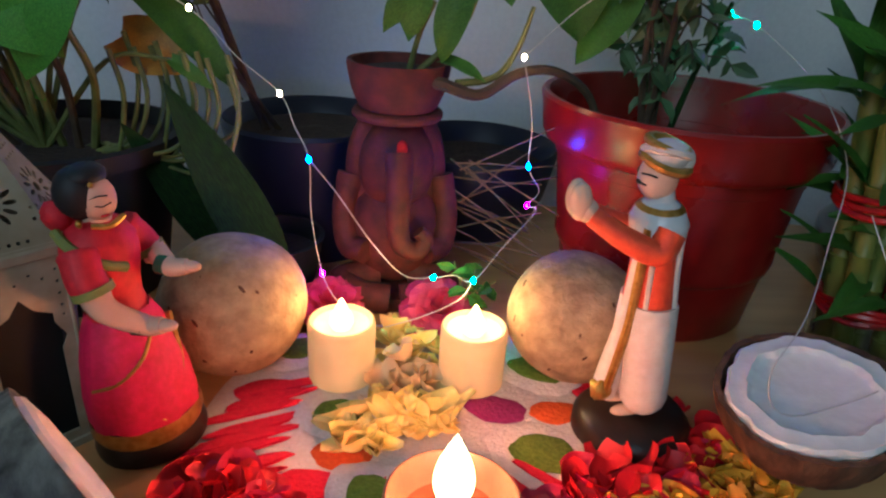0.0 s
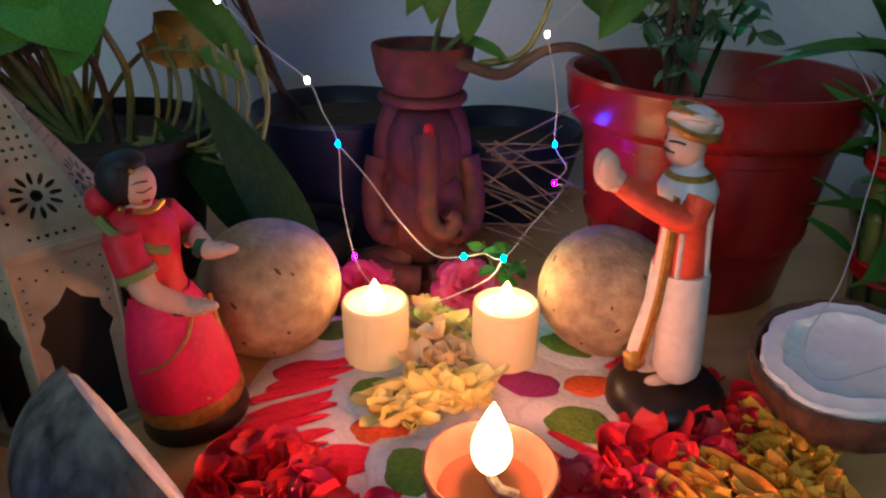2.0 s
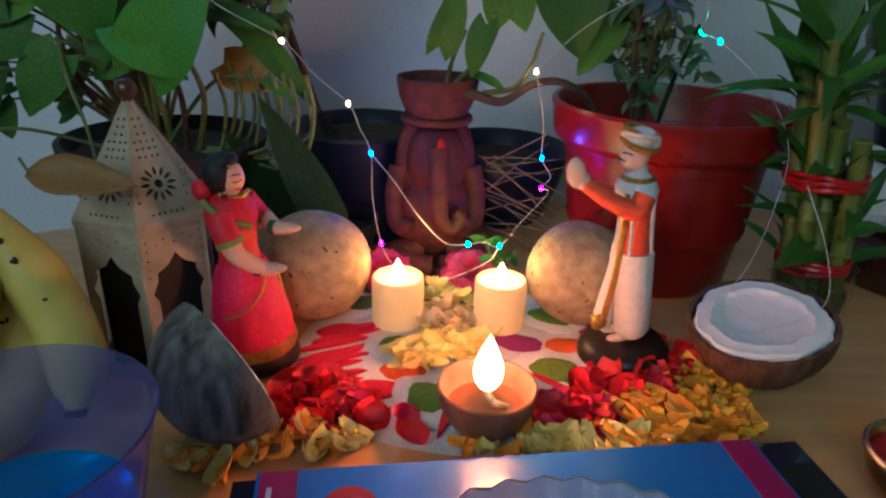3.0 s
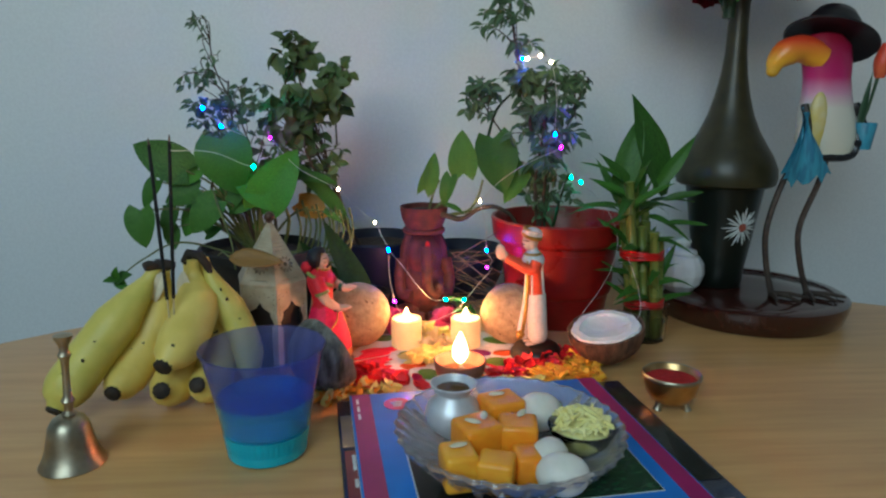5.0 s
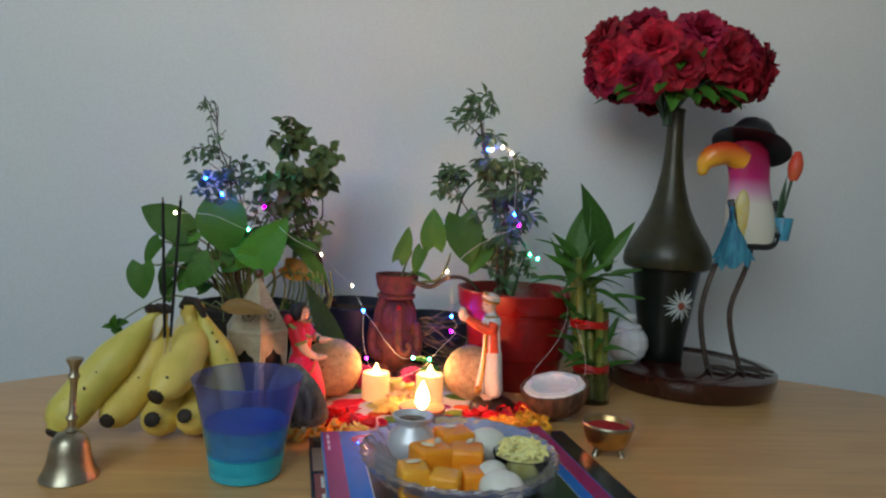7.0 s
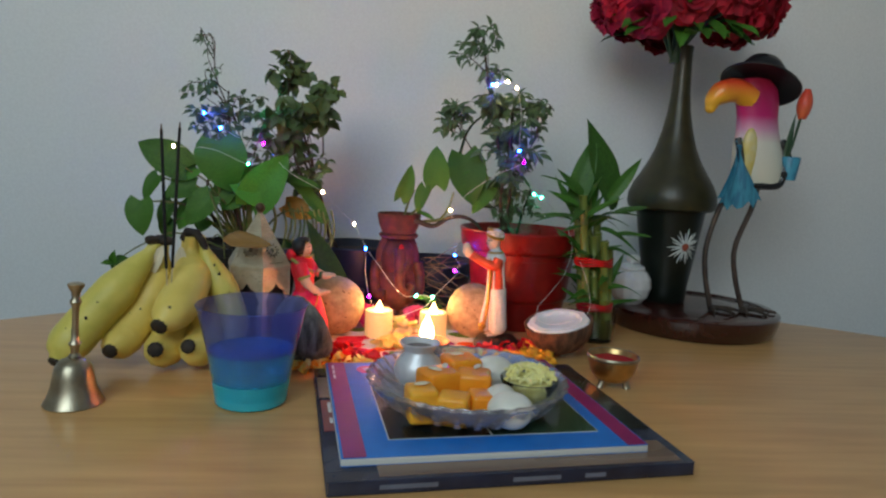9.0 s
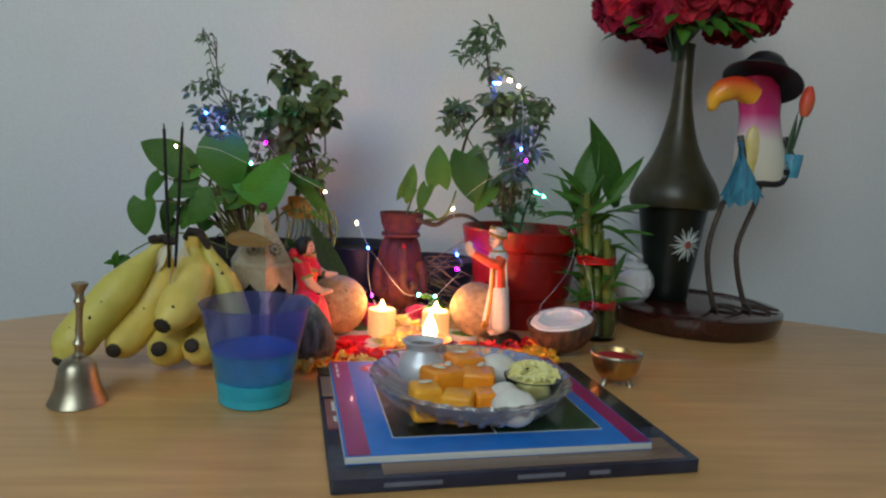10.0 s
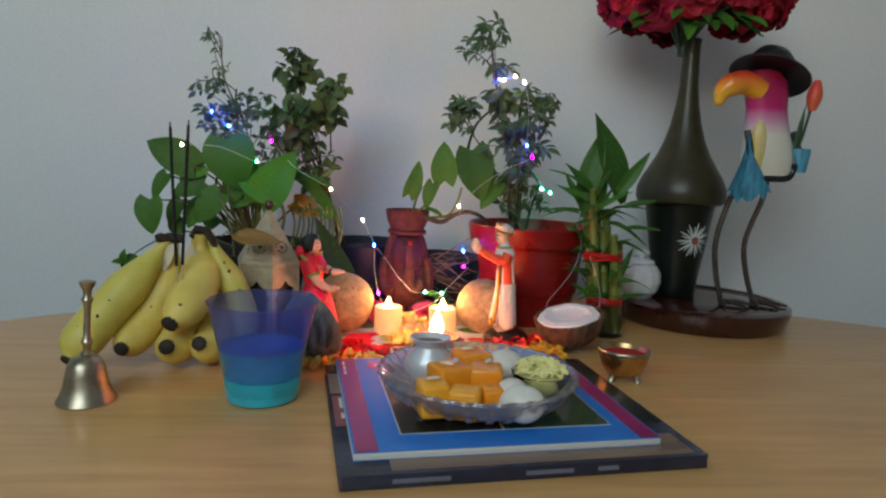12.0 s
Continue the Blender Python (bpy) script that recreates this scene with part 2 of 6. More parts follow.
COVERG = mat("leafy_photo_cover", (0.020, 0.085, 0.035), (0.008, 0.022, 0.014), 0.24, scale=120, stretch=(1, 3, 1), big=0.5, coat=0.3)
COVERR = mat("red_emblem", (0.5, 0.02, 0.03), None, 0.3, coat=0.3)
COVERN = mat("navy_cover", (0.020, 0.028, 0.062), (0.012, 0.014, 0.03), 0.25, scale=30, big=0.3, coat=0.3)
COVERT = mat("tan_cover", (0.27, 0.17, 0.11), (0.20, 0.13, 0.10), 0.28, scale=18, stretch=(0.4, 2, 1), big=0.3, coat=0.25)
COVERX = mat("maroon_cover", (0.22, 0.02, 0.025), None, 0.28, coat=0.25)
COVERBAR = mat("grey_print", (0.16, 0.17, 0.22), None, 0.4)
PAPER = mat("page_edges", (0.70, 0.68, 0.64), (0.58, 0.56, 0.52), 0.8, scale=60, stretch=(0.1, 0.1, 30))
INKW = mat("white_print", (0.7, 0.72, 0.72), None, 0.35)
SKIN = mat("painted_skin", (0.70, 0.42, 0.31), (0.64, 0.37, 0.26), 0.45, scale=60)
SKINP = mat("pale_painted_clay", (0.68, 0.50, 0.38), (0.62, 0.43, 0.32), 0.5, scale=60)
HAIR = mat("black_paint", (0.010, 0.009, 0.012), None, 0.6)
SAREE = mat("pink_saree_cloth", (0.72, 0.008, 0.085), (0.60, 0.006, 0.05), 0.6, scale=300, bump=0.2, big=0.2, big_scale=60)
BLOUSE = mat("red_saree_cloth", (0.70, 0.016, 0.030), (0.58, 0.010, 0.022), 0.6, scale=300, bump=0.2)
GOLD = mat("gold_trim", (0.62, 0.36, 0.09), (0.42, 0.22, 0.04), 0.35, metal=0.8, scale=250, big=0.3)
GREENP = mat("green_trim", (0.24, 0.25, 0.06), None, 0.5)
BANGLE = mat("green_bangle", (0.02, 0.10, 0.06), None, 0.25)
KURTA = mat("orange_tunic", (0.78, 0.095, 0.03), (0.70, 0.065, 0.022), 0.6, scale=260, bump=0.15)
DHOTI = mat("white_dhoti", (0.74, 0.66, 0.60), (0.66, 0.57, 0.50), 0.6, scale=200, bump=0.15)
BASEB = mat("black_base", (0.016, 0.010, 0.008), None, 0.35)
HATB = mat("black_hat_enamel", (0.014, 0.014, 0.017), None, 0.35)
BEAK = height_ramp(mat("orange_yellow_beak", (0.8, 0.4, 0.05), None, 0.35, coat=0.2), [(0.295, (0.80, 0.46, 0.03)), (0.366, (0.80, 0.40, 0.03)), (0.392, (0.72, 0.06, 0.02))])
BIRDB = height_ramp(mat("bird_breast_enamel", (0.7, 0.7, 0.6), None, 0.35, coat=0.2),
                    [(0.21, (0.60, 0.62, 0.50)), (0.305, (0.62, 0.62, 0.55)), (0.325, (0.55, 0.28, 0.42)), (0.346, (0.46, 0.015, 0.14)), (0.395, (0.28, 0.008, 0.03))])
BIRDY = mat("yellow_enamel", (0.62, 0.46, 0.05), (0.6, 0.55, 0.3), 0.4, scale=40)
BIRDW = mat("blue_wing_enamel", (0.05, 0.30, 0.44), (0.03, 0.18, 0.30), 0.4, scale=60, stretch=(3, 3, 0.4), sharp=0.1)
IRON = mat("rusty_iron", (0.10, 0.075, 0.06), (0.06, 0.042, 0.035), 0.6, metal=0.5, scale=120)
TULIP = mat("red_tulip_enamel", (0.66, 0.06, 0.03), (0.6, 0.14, 0.05), 0.4, scale=40)
TULIPG = mat("green_stem_enamel", (0.03, 0.075, 0.035), None, 0.4)
RIBBON = mat("red_ribbon", (0.55, 0.012, 0.010), (0.4, 0.008, 0.008), 0.3, scale=200)
FRAMEW = mat("window_frame_paint", (0.7, 0.7, 0.68), None, 0.5)
LED = {c: mat("led_" + c, (0.9, 0.9, 0.9), None, 0.3, glow=g, strength=s) for c, g, s in (
    ("blue", (0.0, 0.045, 1.0), 1200), ("white", (1.0, 0.66, 0.30), 330), ("teal", (0.0, 0.9, 0.45), 400), ("purple", (0.55, 0.0006, 0.8), 320))}


# ---- mesh building ----
class Build:
    """Collects vertices and faces, with a material number for each face."""

    def __init__(self):
        self.v, self.f, self.m = [], [], []

    def add(self, verts, faces, mi=0, m=None):
        o = len(self.v)
        self.v += [tuple(m @ Vector(p)) if m else tuple(p) for p in verts]
        self.f += [tuple(i + o for i in f) for f in faces]
        self.m += [mi] * len(faces)
        return self

    def lathe(self, prof, seg=28, mi=0, m=None, wave=None):
        vs, fs, n = [], [], len(prof)
        for k in range(seg):
            a = 2 * math.pi * k / seg
            for i, (r, z) in enumerate(prof):
                q = wave(a, i) if wave else 1.0
                vs.append((r * q * math.cos(a), r * q * math.sin(a), z))
        for k in range(seg):
            for i in range(n - 1):
                p, q = k * n + i, ((k + 1) % seg) * n + i
                fs.append((p, q, q + 1, p + 1))
        return self.add(vs, fs, mi, m)

    def tube(self, pts, rads, seg=7, mi=0, m=None, cap=True):
        pts = [Vector(p) for p in pts]
        if not isinstance(rads, (list, tuple)):
            rads = [rads] * len(pts)
        vs, fs, nrm = [], [], None
        for i, p in enumerate(pts):
            d = (pts[min(i + 1, len(pts) - 1)] - pts[max(i - 1, 0)]).normalized()
            if nrm is None:
                nrm = d.orthogonal().normalized()
            nrm = (nrm - d * nrm.dot(d)).normalized()
            b = d.cross(nrm)
            for k in range(seg):
                a = 2 * math.pi * k / seg
                vs.append(p + (nrm * math.cos(a) + b * math.sin(a)) * rads[i])
        for i in range(len(pts) - 1):
            for k in range(seg):
                a, b2 = i * seg + k, i * seg + (k + 1) % seg
                fs.append((a, b2, b2 + seg, a + seg))
        if cap:
            fs += [tuple(range(seg - 1, -1, -1)), tuple((len(pts) - 1) * seg + k for k in range(seg))]
        return self.add(vs, fs, mi, m)

    def ell(self, c, r, mi=0, seg=16, rings=10, m=None, lump=0.0, lump_scale=30):
        r = r if isinstance(r, (list, tuple)) else (r, r, r)
        vs, fs = [], []
        for i in range(rings + 1):
            th = math.pi * i / rings
            for k in range(seg):
                a = 2 * math.pi * k / seg
                d = Vector((math.sin(th) * math.cos(a), math.sin(th) * math.sin(a), -math.cos(th)))
                q = 1 + (lump * noise.noise((Vector(c) + Vector([d[j] * r[j] for j in range(3)])) * lump_scale) if lump else 0)
                vs.append([c[j] + d[j] * r[j] * q for j in range(3)])
        for i in range(rings):
            for k in range(seg):
                a, b = i * seg + k, i * seg + (k + 1) % seg
                fs.append((a, b, b + seg, a + seg))
        return self.add(vs, fs, mi, m)

    def box(self, c, size, mi=0, m=None, bevel=0.0, seg=2):
        bm = bmesh.new()
        bmesh.ops.create_cube(bm, size=1)
        for v in bm.verts:
            v.co = Vector([v.co[j] * size[j] + c[j] for j in range(3)])
        if bevel:
            bmesh.ops.bevel(bm, geom=bm.edges[:], offset=bevel, segments=seg, affect="EDGES", profile=0.5)
        bm.verts.index_update()
        self.add([v.co.copy() for v in bm.verts], [[v.index for v in f.verts] for f in bm.faces], mi, m)
        bm.free()
        return self

    def sheet(self, nu, nv, fn, mi=0, m=None):
        vs = [fn(i / nu, j / nv) for i in range(nu + 1) for j in range(nv + 1)]
        fs = [(i * (nv + 1) + j, (i + 1) * (nv + 1) + j, (i + 1) * (nv + 1) + j + 1, i * (nv + 1) + j + 1) for i in range(nu) for j in range(nv)]
        return self.add(vs, fs, mi, m)

    def plate(self, loops, mi=0, m=None):
        """A flat plate in x, y from an outer outline and the outlines of its holes."""
        bm = bmesh.new()
        for loop in loops:
            vs = [bm.verts.new((x, y, 0)) for x, y in loop]
            for a, b in zip(vs, vs[1:] + vs[:1]):
                bm.edges.new((a, b))
        bmesh.ops.triangle_fill(bm, use_beauty=True, use_dissolve=False, edges=bm.edges[:], normal=(0, 0, 1))
        bm.verts.index_update()
        self.add([v.co.copy() for v in bm.verts], [[v.index for v in f.verts] for f in bm.faces], mi, m)
        bm.free()
        return self

    def mesh(self, name, mats, smooth=True):
        me = bpy.data.meshes.new(name)
        me.from_pydata(self.v, [], self.f)
        for x in mats if isinstance(mats, (list, tuple)) else [mats]:
            me.materials.append(x)
        me.polygons.foreach_set("material_index", self.m)
        me.polygons.foreach_set("use_smooth", [smooth] * len(self.f))
        bm = bmesh.new()
        bm.from_mesh(me)
        bmesh.ops.recalc_face_normals(bm, faces=bm.faces[:])
        if smooth:
            for e in bm.edges:
                if len(e.link_faces) == 2 and e.calc_face_angle(0) > 0.75:
                    e.smooth = False
        bm.to_mesh(me)
        bm.free()
        return me


def thing(name, label, category, at=(0, 0, 0), turn=0, group="", kind=""):
    ob = tagged(new(name), label, category, group, kind)
    ob.empty_display_size = 0.02
    ob.matrix_world = pose(*at, 0, 0, turn)
    return ob


def part(name, b, mats, parent=None, label="", smooth=True, m=None):
    me = b.mesh(name, mats, smooth) if isinstance(b, Build) else b
    ob = new(name, me)
    if parent:
        ob.parent = parent
    if m:
        ob.matrix_basis = m
    if label:
        ob["label"] = label
    return ob


def solid(name, b, mats, label, category, at=(0, 0, 0), turn=0, group="", kind="", smooth=True):
    """A thing that is one mesh."""
    ob = part(name, b, mats, None, "", smooth, pose(*at, 0, 0, turn))
    return tagged(ob, label, category, group, kind)


def thick(ob, t):
    md = ob.modifiers.new("thickness", "SOLIDIFY")
    md.thickness, md.offset = t, 0
    return ob


def aim(p, d, up=(0, 0, 1), s=1.0, roll=0.0):
    """A pose at p whose y axis runs along d and whose z axis leans to up."""
    y = Vector(d).normalized()
    x = y.cross(Vector(up))
    x = x.normalized() if x.length > 1e-4 else y.orthogonal().normalized()
    z = x.cross(y)
    r = Matrix((x, y, z)).transposed().to_4x4()
    return Matrix.Translation(p) @ r @ Matrix.Rotation(roll, 4, "Y") @ Matrix.Scale(s, 4)


def smooth_path(pts, n=6):
    """Points on a Catmull-Rom curve through pts."""
    p = [Vector(q) for q in pts]
    p = [2 * p[0] - p[1]] + p + [2 * p[-1] - p[-2]]
    out = []
    for i in range(1, len(p) - 2):
        a, b, c, d = p[i - 1:i + 3]
        for k in range(n):
            t = k / n
            out.append(0.5 * (2 * b + (c - a) * t + (2 * a - 5 * b + 4 * c - d) * t * t + (3 * b - a - 3 * c + d) * t ** 3))
    return out + [p[-2]]


def leaf(length, width, heart=0.0, droop=0.2, fold=0.2, wavy=0.0, n=9, seed=0):
    """A leaf along +y from its stalk, with a folded midrib and a drooping tip."""
    rnd = random.Random(seed)
    ph = rnd.random() * 6

    def fn(u, v):
        v = 2 * v - 1
        if heart:
            w = math.sin(math.pi * min(1, (0.10 + 0.90 * u)) ** 0.75) ** 0.8 if u < 1 else 0
            w = max(w, 0)
            back = -heart * length * abs(v) * (1 - u) ** 3
        else:
            w, back = math.sin(math.pi * (0.03 + 0.97 * u) ** 0.8) ** 0.9 if u < 1 else 0, 0
        x = v * w * width / 2
        y = u * length * (1 - 0.12 * droop * u) + back
        z = fold * abs(x) - droop * length * u * u + wavy * length * math.sin(9 * u + ph + 2 * v) * abs(v)
        return x, y, z
    return Build().sheet(n, 6, fn)


# ---- the room ----
def wall(name, c, size):
    return solid(name, Build().box((0, 0, 0), size), PAINT, "plain pale grey painted plaster wall", "wall", c, kind="structure", smooth=False)


FLOOR_Z, CEIL_Z, X0, X1, Y0, Y1 = -0.75, 2.3, -2.6, 2.4, -1.7, 0.70
XC, YC, XW, YW, HZ = (X0 + X1) / 2, (Y0 + Y1) / 2, X1 - X0, Y1 - Y0, CEIL_Z - FLOOR_Z
wall("wall_north", (XC, Y1 + 0.06, (CEIL_Z + FLOOR_Z) / 2), (XW + 0.24, 0.12, HZ))
mid = (CEIL_Z + FLOOR_Z) / 2
wall("wall_west", (X0 - 0.06, YC, mid), (0.12, YW, HZ))
wall("wall_east", (X1 + 0.06, YC, mid), (0.12, YW, HZ))
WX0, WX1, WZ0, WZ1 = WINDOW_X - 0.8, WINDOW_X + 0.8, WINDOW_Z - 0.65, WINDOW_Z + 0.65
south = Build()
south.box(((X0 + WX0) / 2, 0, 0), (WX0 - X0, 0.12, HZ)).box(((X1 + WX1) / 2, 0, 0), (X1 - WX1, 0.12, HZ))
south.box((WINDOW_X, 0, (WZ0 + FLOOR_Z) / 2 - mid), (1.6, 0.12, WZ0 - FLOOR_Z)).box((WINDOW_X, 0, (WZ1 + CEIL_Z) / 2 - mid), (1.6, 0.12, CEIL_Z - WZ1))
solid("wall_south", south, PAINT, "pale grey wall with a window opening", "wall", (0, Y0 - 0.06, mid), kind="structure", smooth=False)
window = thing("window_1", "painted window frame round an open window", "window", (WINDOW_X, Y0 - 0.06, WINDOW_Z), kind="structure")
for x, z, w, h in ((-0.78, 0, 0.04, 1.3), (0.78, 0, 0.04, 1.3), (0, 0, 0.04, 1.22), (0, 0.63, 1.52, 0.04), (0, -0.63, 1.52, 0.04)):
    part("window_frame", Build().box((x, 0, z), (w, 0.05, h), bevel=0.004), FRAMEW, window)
solid("floor", Build().box((0, 0, 0), (XW + 0.24, YW + 0.24, 0.1)), FLOORM, "beige tiled floor", "floor", (XC, YC, FLOOR_Z - 0.05), kind="structure", smooth=False)
solid("ceiling", Build().box((0, 0, 0), (XW + 0.24, YW + 0.24, 0.1)), CEIL, "white painted ceiling", "ceiling", (XC, YC, CEIL_Z + 0.05), kind="structure", smooth=False)

# ---- the table ----
table = thing("table", "oval table with a light brown wood-grain laminate top", "table", (0.19, -0.10, FLOOR_Z))
top = Build()
prof = [(0.0, -0.03), (0.975, -0.03), (0.995, -0.026), (1.0, -0.018), (1.0, -0.008), (0.995, -0.002), (0.98, 0.0), (0.6, 0.0), (0.3, 0.0), (0.0, 0.0)]
top.lathe(prof, 96, m=Matrix.Diagonal((0.95, 0.75, 1, 1)))
part("tabletop", top, WOOD, table, m=pose(0, 0, -FLOOR_Z))
for sx in (-1, 1):
    for sy in (-1, 1):
        part("leg", Build().lathe([(0.0, 0), (0.022, 0), (0.03, 0.35), (0.034, 0.72), (0, 0.72)], 20), WOOD, table, m=pose(0.55 * sx, 0.42 * sy, 0))


# ---- offering: rangoli, candles, oil lamp, fruit ----
def outline(cx, cy, rx, ry, turn=0.0, n=26, rough=0.05, seed=0):
    rnd = random.Random(seed)
    ph = [rnd.random() * 6 for _ in range(3)]
    c, s = math.cos(turn), math.sin(turn)
    out = []
    for k in range(n):
        a = 2 * math.pi * k / n
        q = 1 + rough * (math.sin(3 * a + ph[0]) + 0.7 * math.sin(5 * a + ph[1]) + 0.5 * math.sin(9 * a + ph[2]))
        x, y = rx * q * math.cos(a), ry * q * math.sin(a)
        out.append((cx + x * c - y * s, cy + x * s + y * c))
    return out


def patch(points, z, h):
    """A low heap of powder inside an outline, with a sloping edge."""
    n = len(points)
    cx, cy = sum(p[0] for p in points) / n, sum(p[1] for p in points) / n
    inner = [(cx + (x - cx) * 0.88, cy + (y - cy) * 0.88) for x, y in points]
    vs = [(x, y, z) for x, y in points] + [(x, y, z + h) for x, y in inner] + [(cx, cy, z + h)]
    fs = [(k, (k + 1) % n, n + (k + 1) % n, n + k) for k in range(n)] + [(n + k, n + (k + 1) % n, 2 * n) for k in range(n)]
    return Build().add(vs, fs)


rangoli = thing("rangoli", "floral rangoli of white, red, green and purple powder on the table", "rangoli", (0.05, 0.30, 0))
RC = Vector((0.05, 0.30))
part("base_powder", patch(outline(0, 0, 0.125, 0.105, n=60, rough=0.012, seed=3), 0.0002, 0.0013), POWDERW, rangoli)
for k, (x, y, rx, ry, a) in enumerate([(0.0, 0.304, 0.014, 0.011, 0.1), (0.108, 0.276, 0.018, 0.014, -0.35), (0.114, 0.349, 0.017, 0.011, -0.6), (0.022, 0.243, 0.013, 0.016, 0.3), (-0.03, 0.365, 0.015, 0.011, 0.5)]):
    part("white_petal", patch(outline(x - RC.x, y - RC.y, rx * 1.75, ry * 1.75, a, seed=k), 0.0024, 0.0016), POWDERW, rangoli)
    part("green_petal", patch(outline(x - RC.x, y - RC.y, rx, ry, a, seed=k + 9), 0.0042, 0.0012), POWDERG, rangoli)
for k, (x, y, rx, ry, a, mt) in enumerate([(0.086, 0.314, 0.019, 0.012, -0.3, POWDERP), (0.121, 0.312, 0.016, 0.010, 0.1, POWDERO), (0.006, 0.276, 0.016, 0.013, 0.2, POWDERO), (0.045, 0.345, 0.015, 0.012, 0, POWDERP), (0.108, 0.228, 0.034, 0.020, 0.1, POWDERR), (-0.012, 0.252, 0.018, 0.012, 0.3, POWDERR), (0.060, 0.262, 0.016, 0.010, 0.0, POWDERR), (0.150, 0.335, 0.016, 0.012, 0.3, POWDERR), (-0.045, 0.325, 0.016, 0.010, 0.4, POWDERR)]):
    part("coloured_petal", patch(outline(x - RC.x, y - RC.y, rx, ry, a, seed=k + 20), 0.0014 + 0.00005 * k, 0.0009), mt, rangoli)
for k in range(10):
    y = 0.338 - 0.0106 * k
    x0, ln = -0.008 - 0.004 * (k % 3) - 0.0012 * k, 0.060 - 0.0026 * abs(k - 4)
    pts = outline(x0 - ln / 2 - RC.x, y - ln * 0.20 - RC.y, ln / 2, 0.0041, 0.42, 24, 0.07, 40 + k)
    part("red_stroke", patch(pts, 0.0018 + 0.00006 * k, 0.0016), POWDERR, rangoli)
for k in range(7):
    a = -2.0 + 0.22 * k
    pts = outline(0.075 * math.cos(a), 0.070 * math.sin(a), 0.026, 0.0034, a, 24, 0.07, 60 + k)
    part("red_stroke", patch(pts, 0.0030 + 0.00006 * k, 0.0014), POWDERR, rangoli)


def petal_mesh(name, ln, w, mt, cup, seed):
    rnd = random.Random(seed)
    ph = rnd.random() * 6

    def fn(u, v):
        v = 2 * v - 1
        q = math.sin(math.pi * (0.12 + 0.83 * u)) ** 0.6
        return v * q * w / 2, (u - 0.5) * ln, cup * ln * ((u - 0.5) ** 2 * 2 + v * v * 0.6 * q) + 0.05 * ln * math.sin(5 * u + 3 * v + ph)
    return Build().sheet(8, 6, fn).mesh(name, mt)


def scatter(pile, meshes, n, cx, cy, rx, ry, seed, heap=0.008, turn=0.0, tilt=35):
    rnd = random.Random(seed)
    for _ in range(n):
        r, a = math.sqrt(rnd.random()), rnd.random() * 2 * math.pi
        x, y = rx * r * math.cos(a), ry * r * math.sin(a)
        x, y = x * math.cos(turn) - y * math.sin(turn), x * math.sin(turn) + y * math.cos(turn)
        z = 0.0035 + heap * (1 - r) * rnd.random() + 0.001 * rnd.random()
        part("petal", rnd.choice(meshes), None, pile, m=pose(cx + x, cy + y, z, rnd.uniform(-tilt, tilt), rnd.uniform(-tilt, tilt), rnd.uniform(0, 360)) @ Matrix.Scale(rnd.uniform(0.75, 1.2), 4))


red_meshes = [petal_mesh("petal", 0.022, 0.020, PETALR, 0.4, 1), petal_mesh("petal", 0.018, 0.019, PETALR, 0.55, 2), petal_mesh("petal", 0.020, 0.018, PETALP, 0.45, 3)]
yel_meshes = [petal_mesh("petal", 0.029, 0.0125, PETALY, 0.30, 4), petal_mesh("petal", 0.019, 0.0098, PETALY, 0.6, 5), petal_mesh("petal", 0.019, 0.0072, PETALO, 0.5, 6)]
gold_meshes = [petal_mesh("petal", 0.026, 0.0110, PETALG, 0.30, 14), petal_mesh("petal", 0.021, 0.0090, PETALG, 0.5, 15), petal_mesh("petal", 0.024, 0.0085, PETALO, 0.4, 16)]
pile = thing("rose_petals", "loose heap of red rose petals on the table", "petals", group="petal heaps")
scatter(pile, red_meshes, 26, -0.050, 0.240, 0.026, 0.020, 11, 0.008)
scatter(pile, red_meshes, 22, -0.020, 0.216, 0.045, 0.018, 12, 0.005)
pile = thing("rose_petals", "crimson rose petals strewn round the doll's base", "petals", group="petal heaps")
scatter(pile, red_meshes, 26, 0.155, 0.258, 0.042, 0.022, 13, 0.008)
scatter(pile, red_meshes, 16, 0.112, 0.226, 0.028, 0.018, 14, 0.003, 0.0, 18)
scatter(pile, red_meshes, 10, 0.185, 0.292, 0.014, 0.02, 15, 0.004)
pile = thing("marigold_petals", "yellow marigold petals strewn in front of the coconut", "petals", group="petal heaps")
scatter(pile, gold_meshes, 64, 0.172, 0.218, 0.046, 0.026, 16, 0.009, 0.0, 25)
scatter(pile, gold_meshes, 34, 0.198, 0.252, 0.020, 0.026, 17, 0.006, 0.0, 25)
pile = thing("marigold_petals", "yellow marigold petals heaped before the candles", "petals", group="petal heaps")
scatter(pile, yel_meshes[:2], 34, 0.030, 0.294, 0.036, 0.020, 18, 0.006, 0.25, 24)
scatter(pile, yel_meshes[:2], 26, 0.035, 0.365, 0.026, 0.02, 19, 0.018)
scatter(pile, [petal_mesh("petal", 0.024, 0.018, CREAMP, 0.6, 8)], 11, 0.035, 0.335, 0.014, 0.014, 20, 0.02)
pile = thing("marigold_petals", "orange marigold petals along the rangoli's edge", "petals", group="petal heaps")
scatter(pile, yel_meshes[1:], 50, -0.065, 0.192, 0.050, 0.014, 21, 0.005, 0.2)
scatter(pile, yel_meshes, 34, 0.10, 0.196, 0.06, 0.010, 22, 0.005)


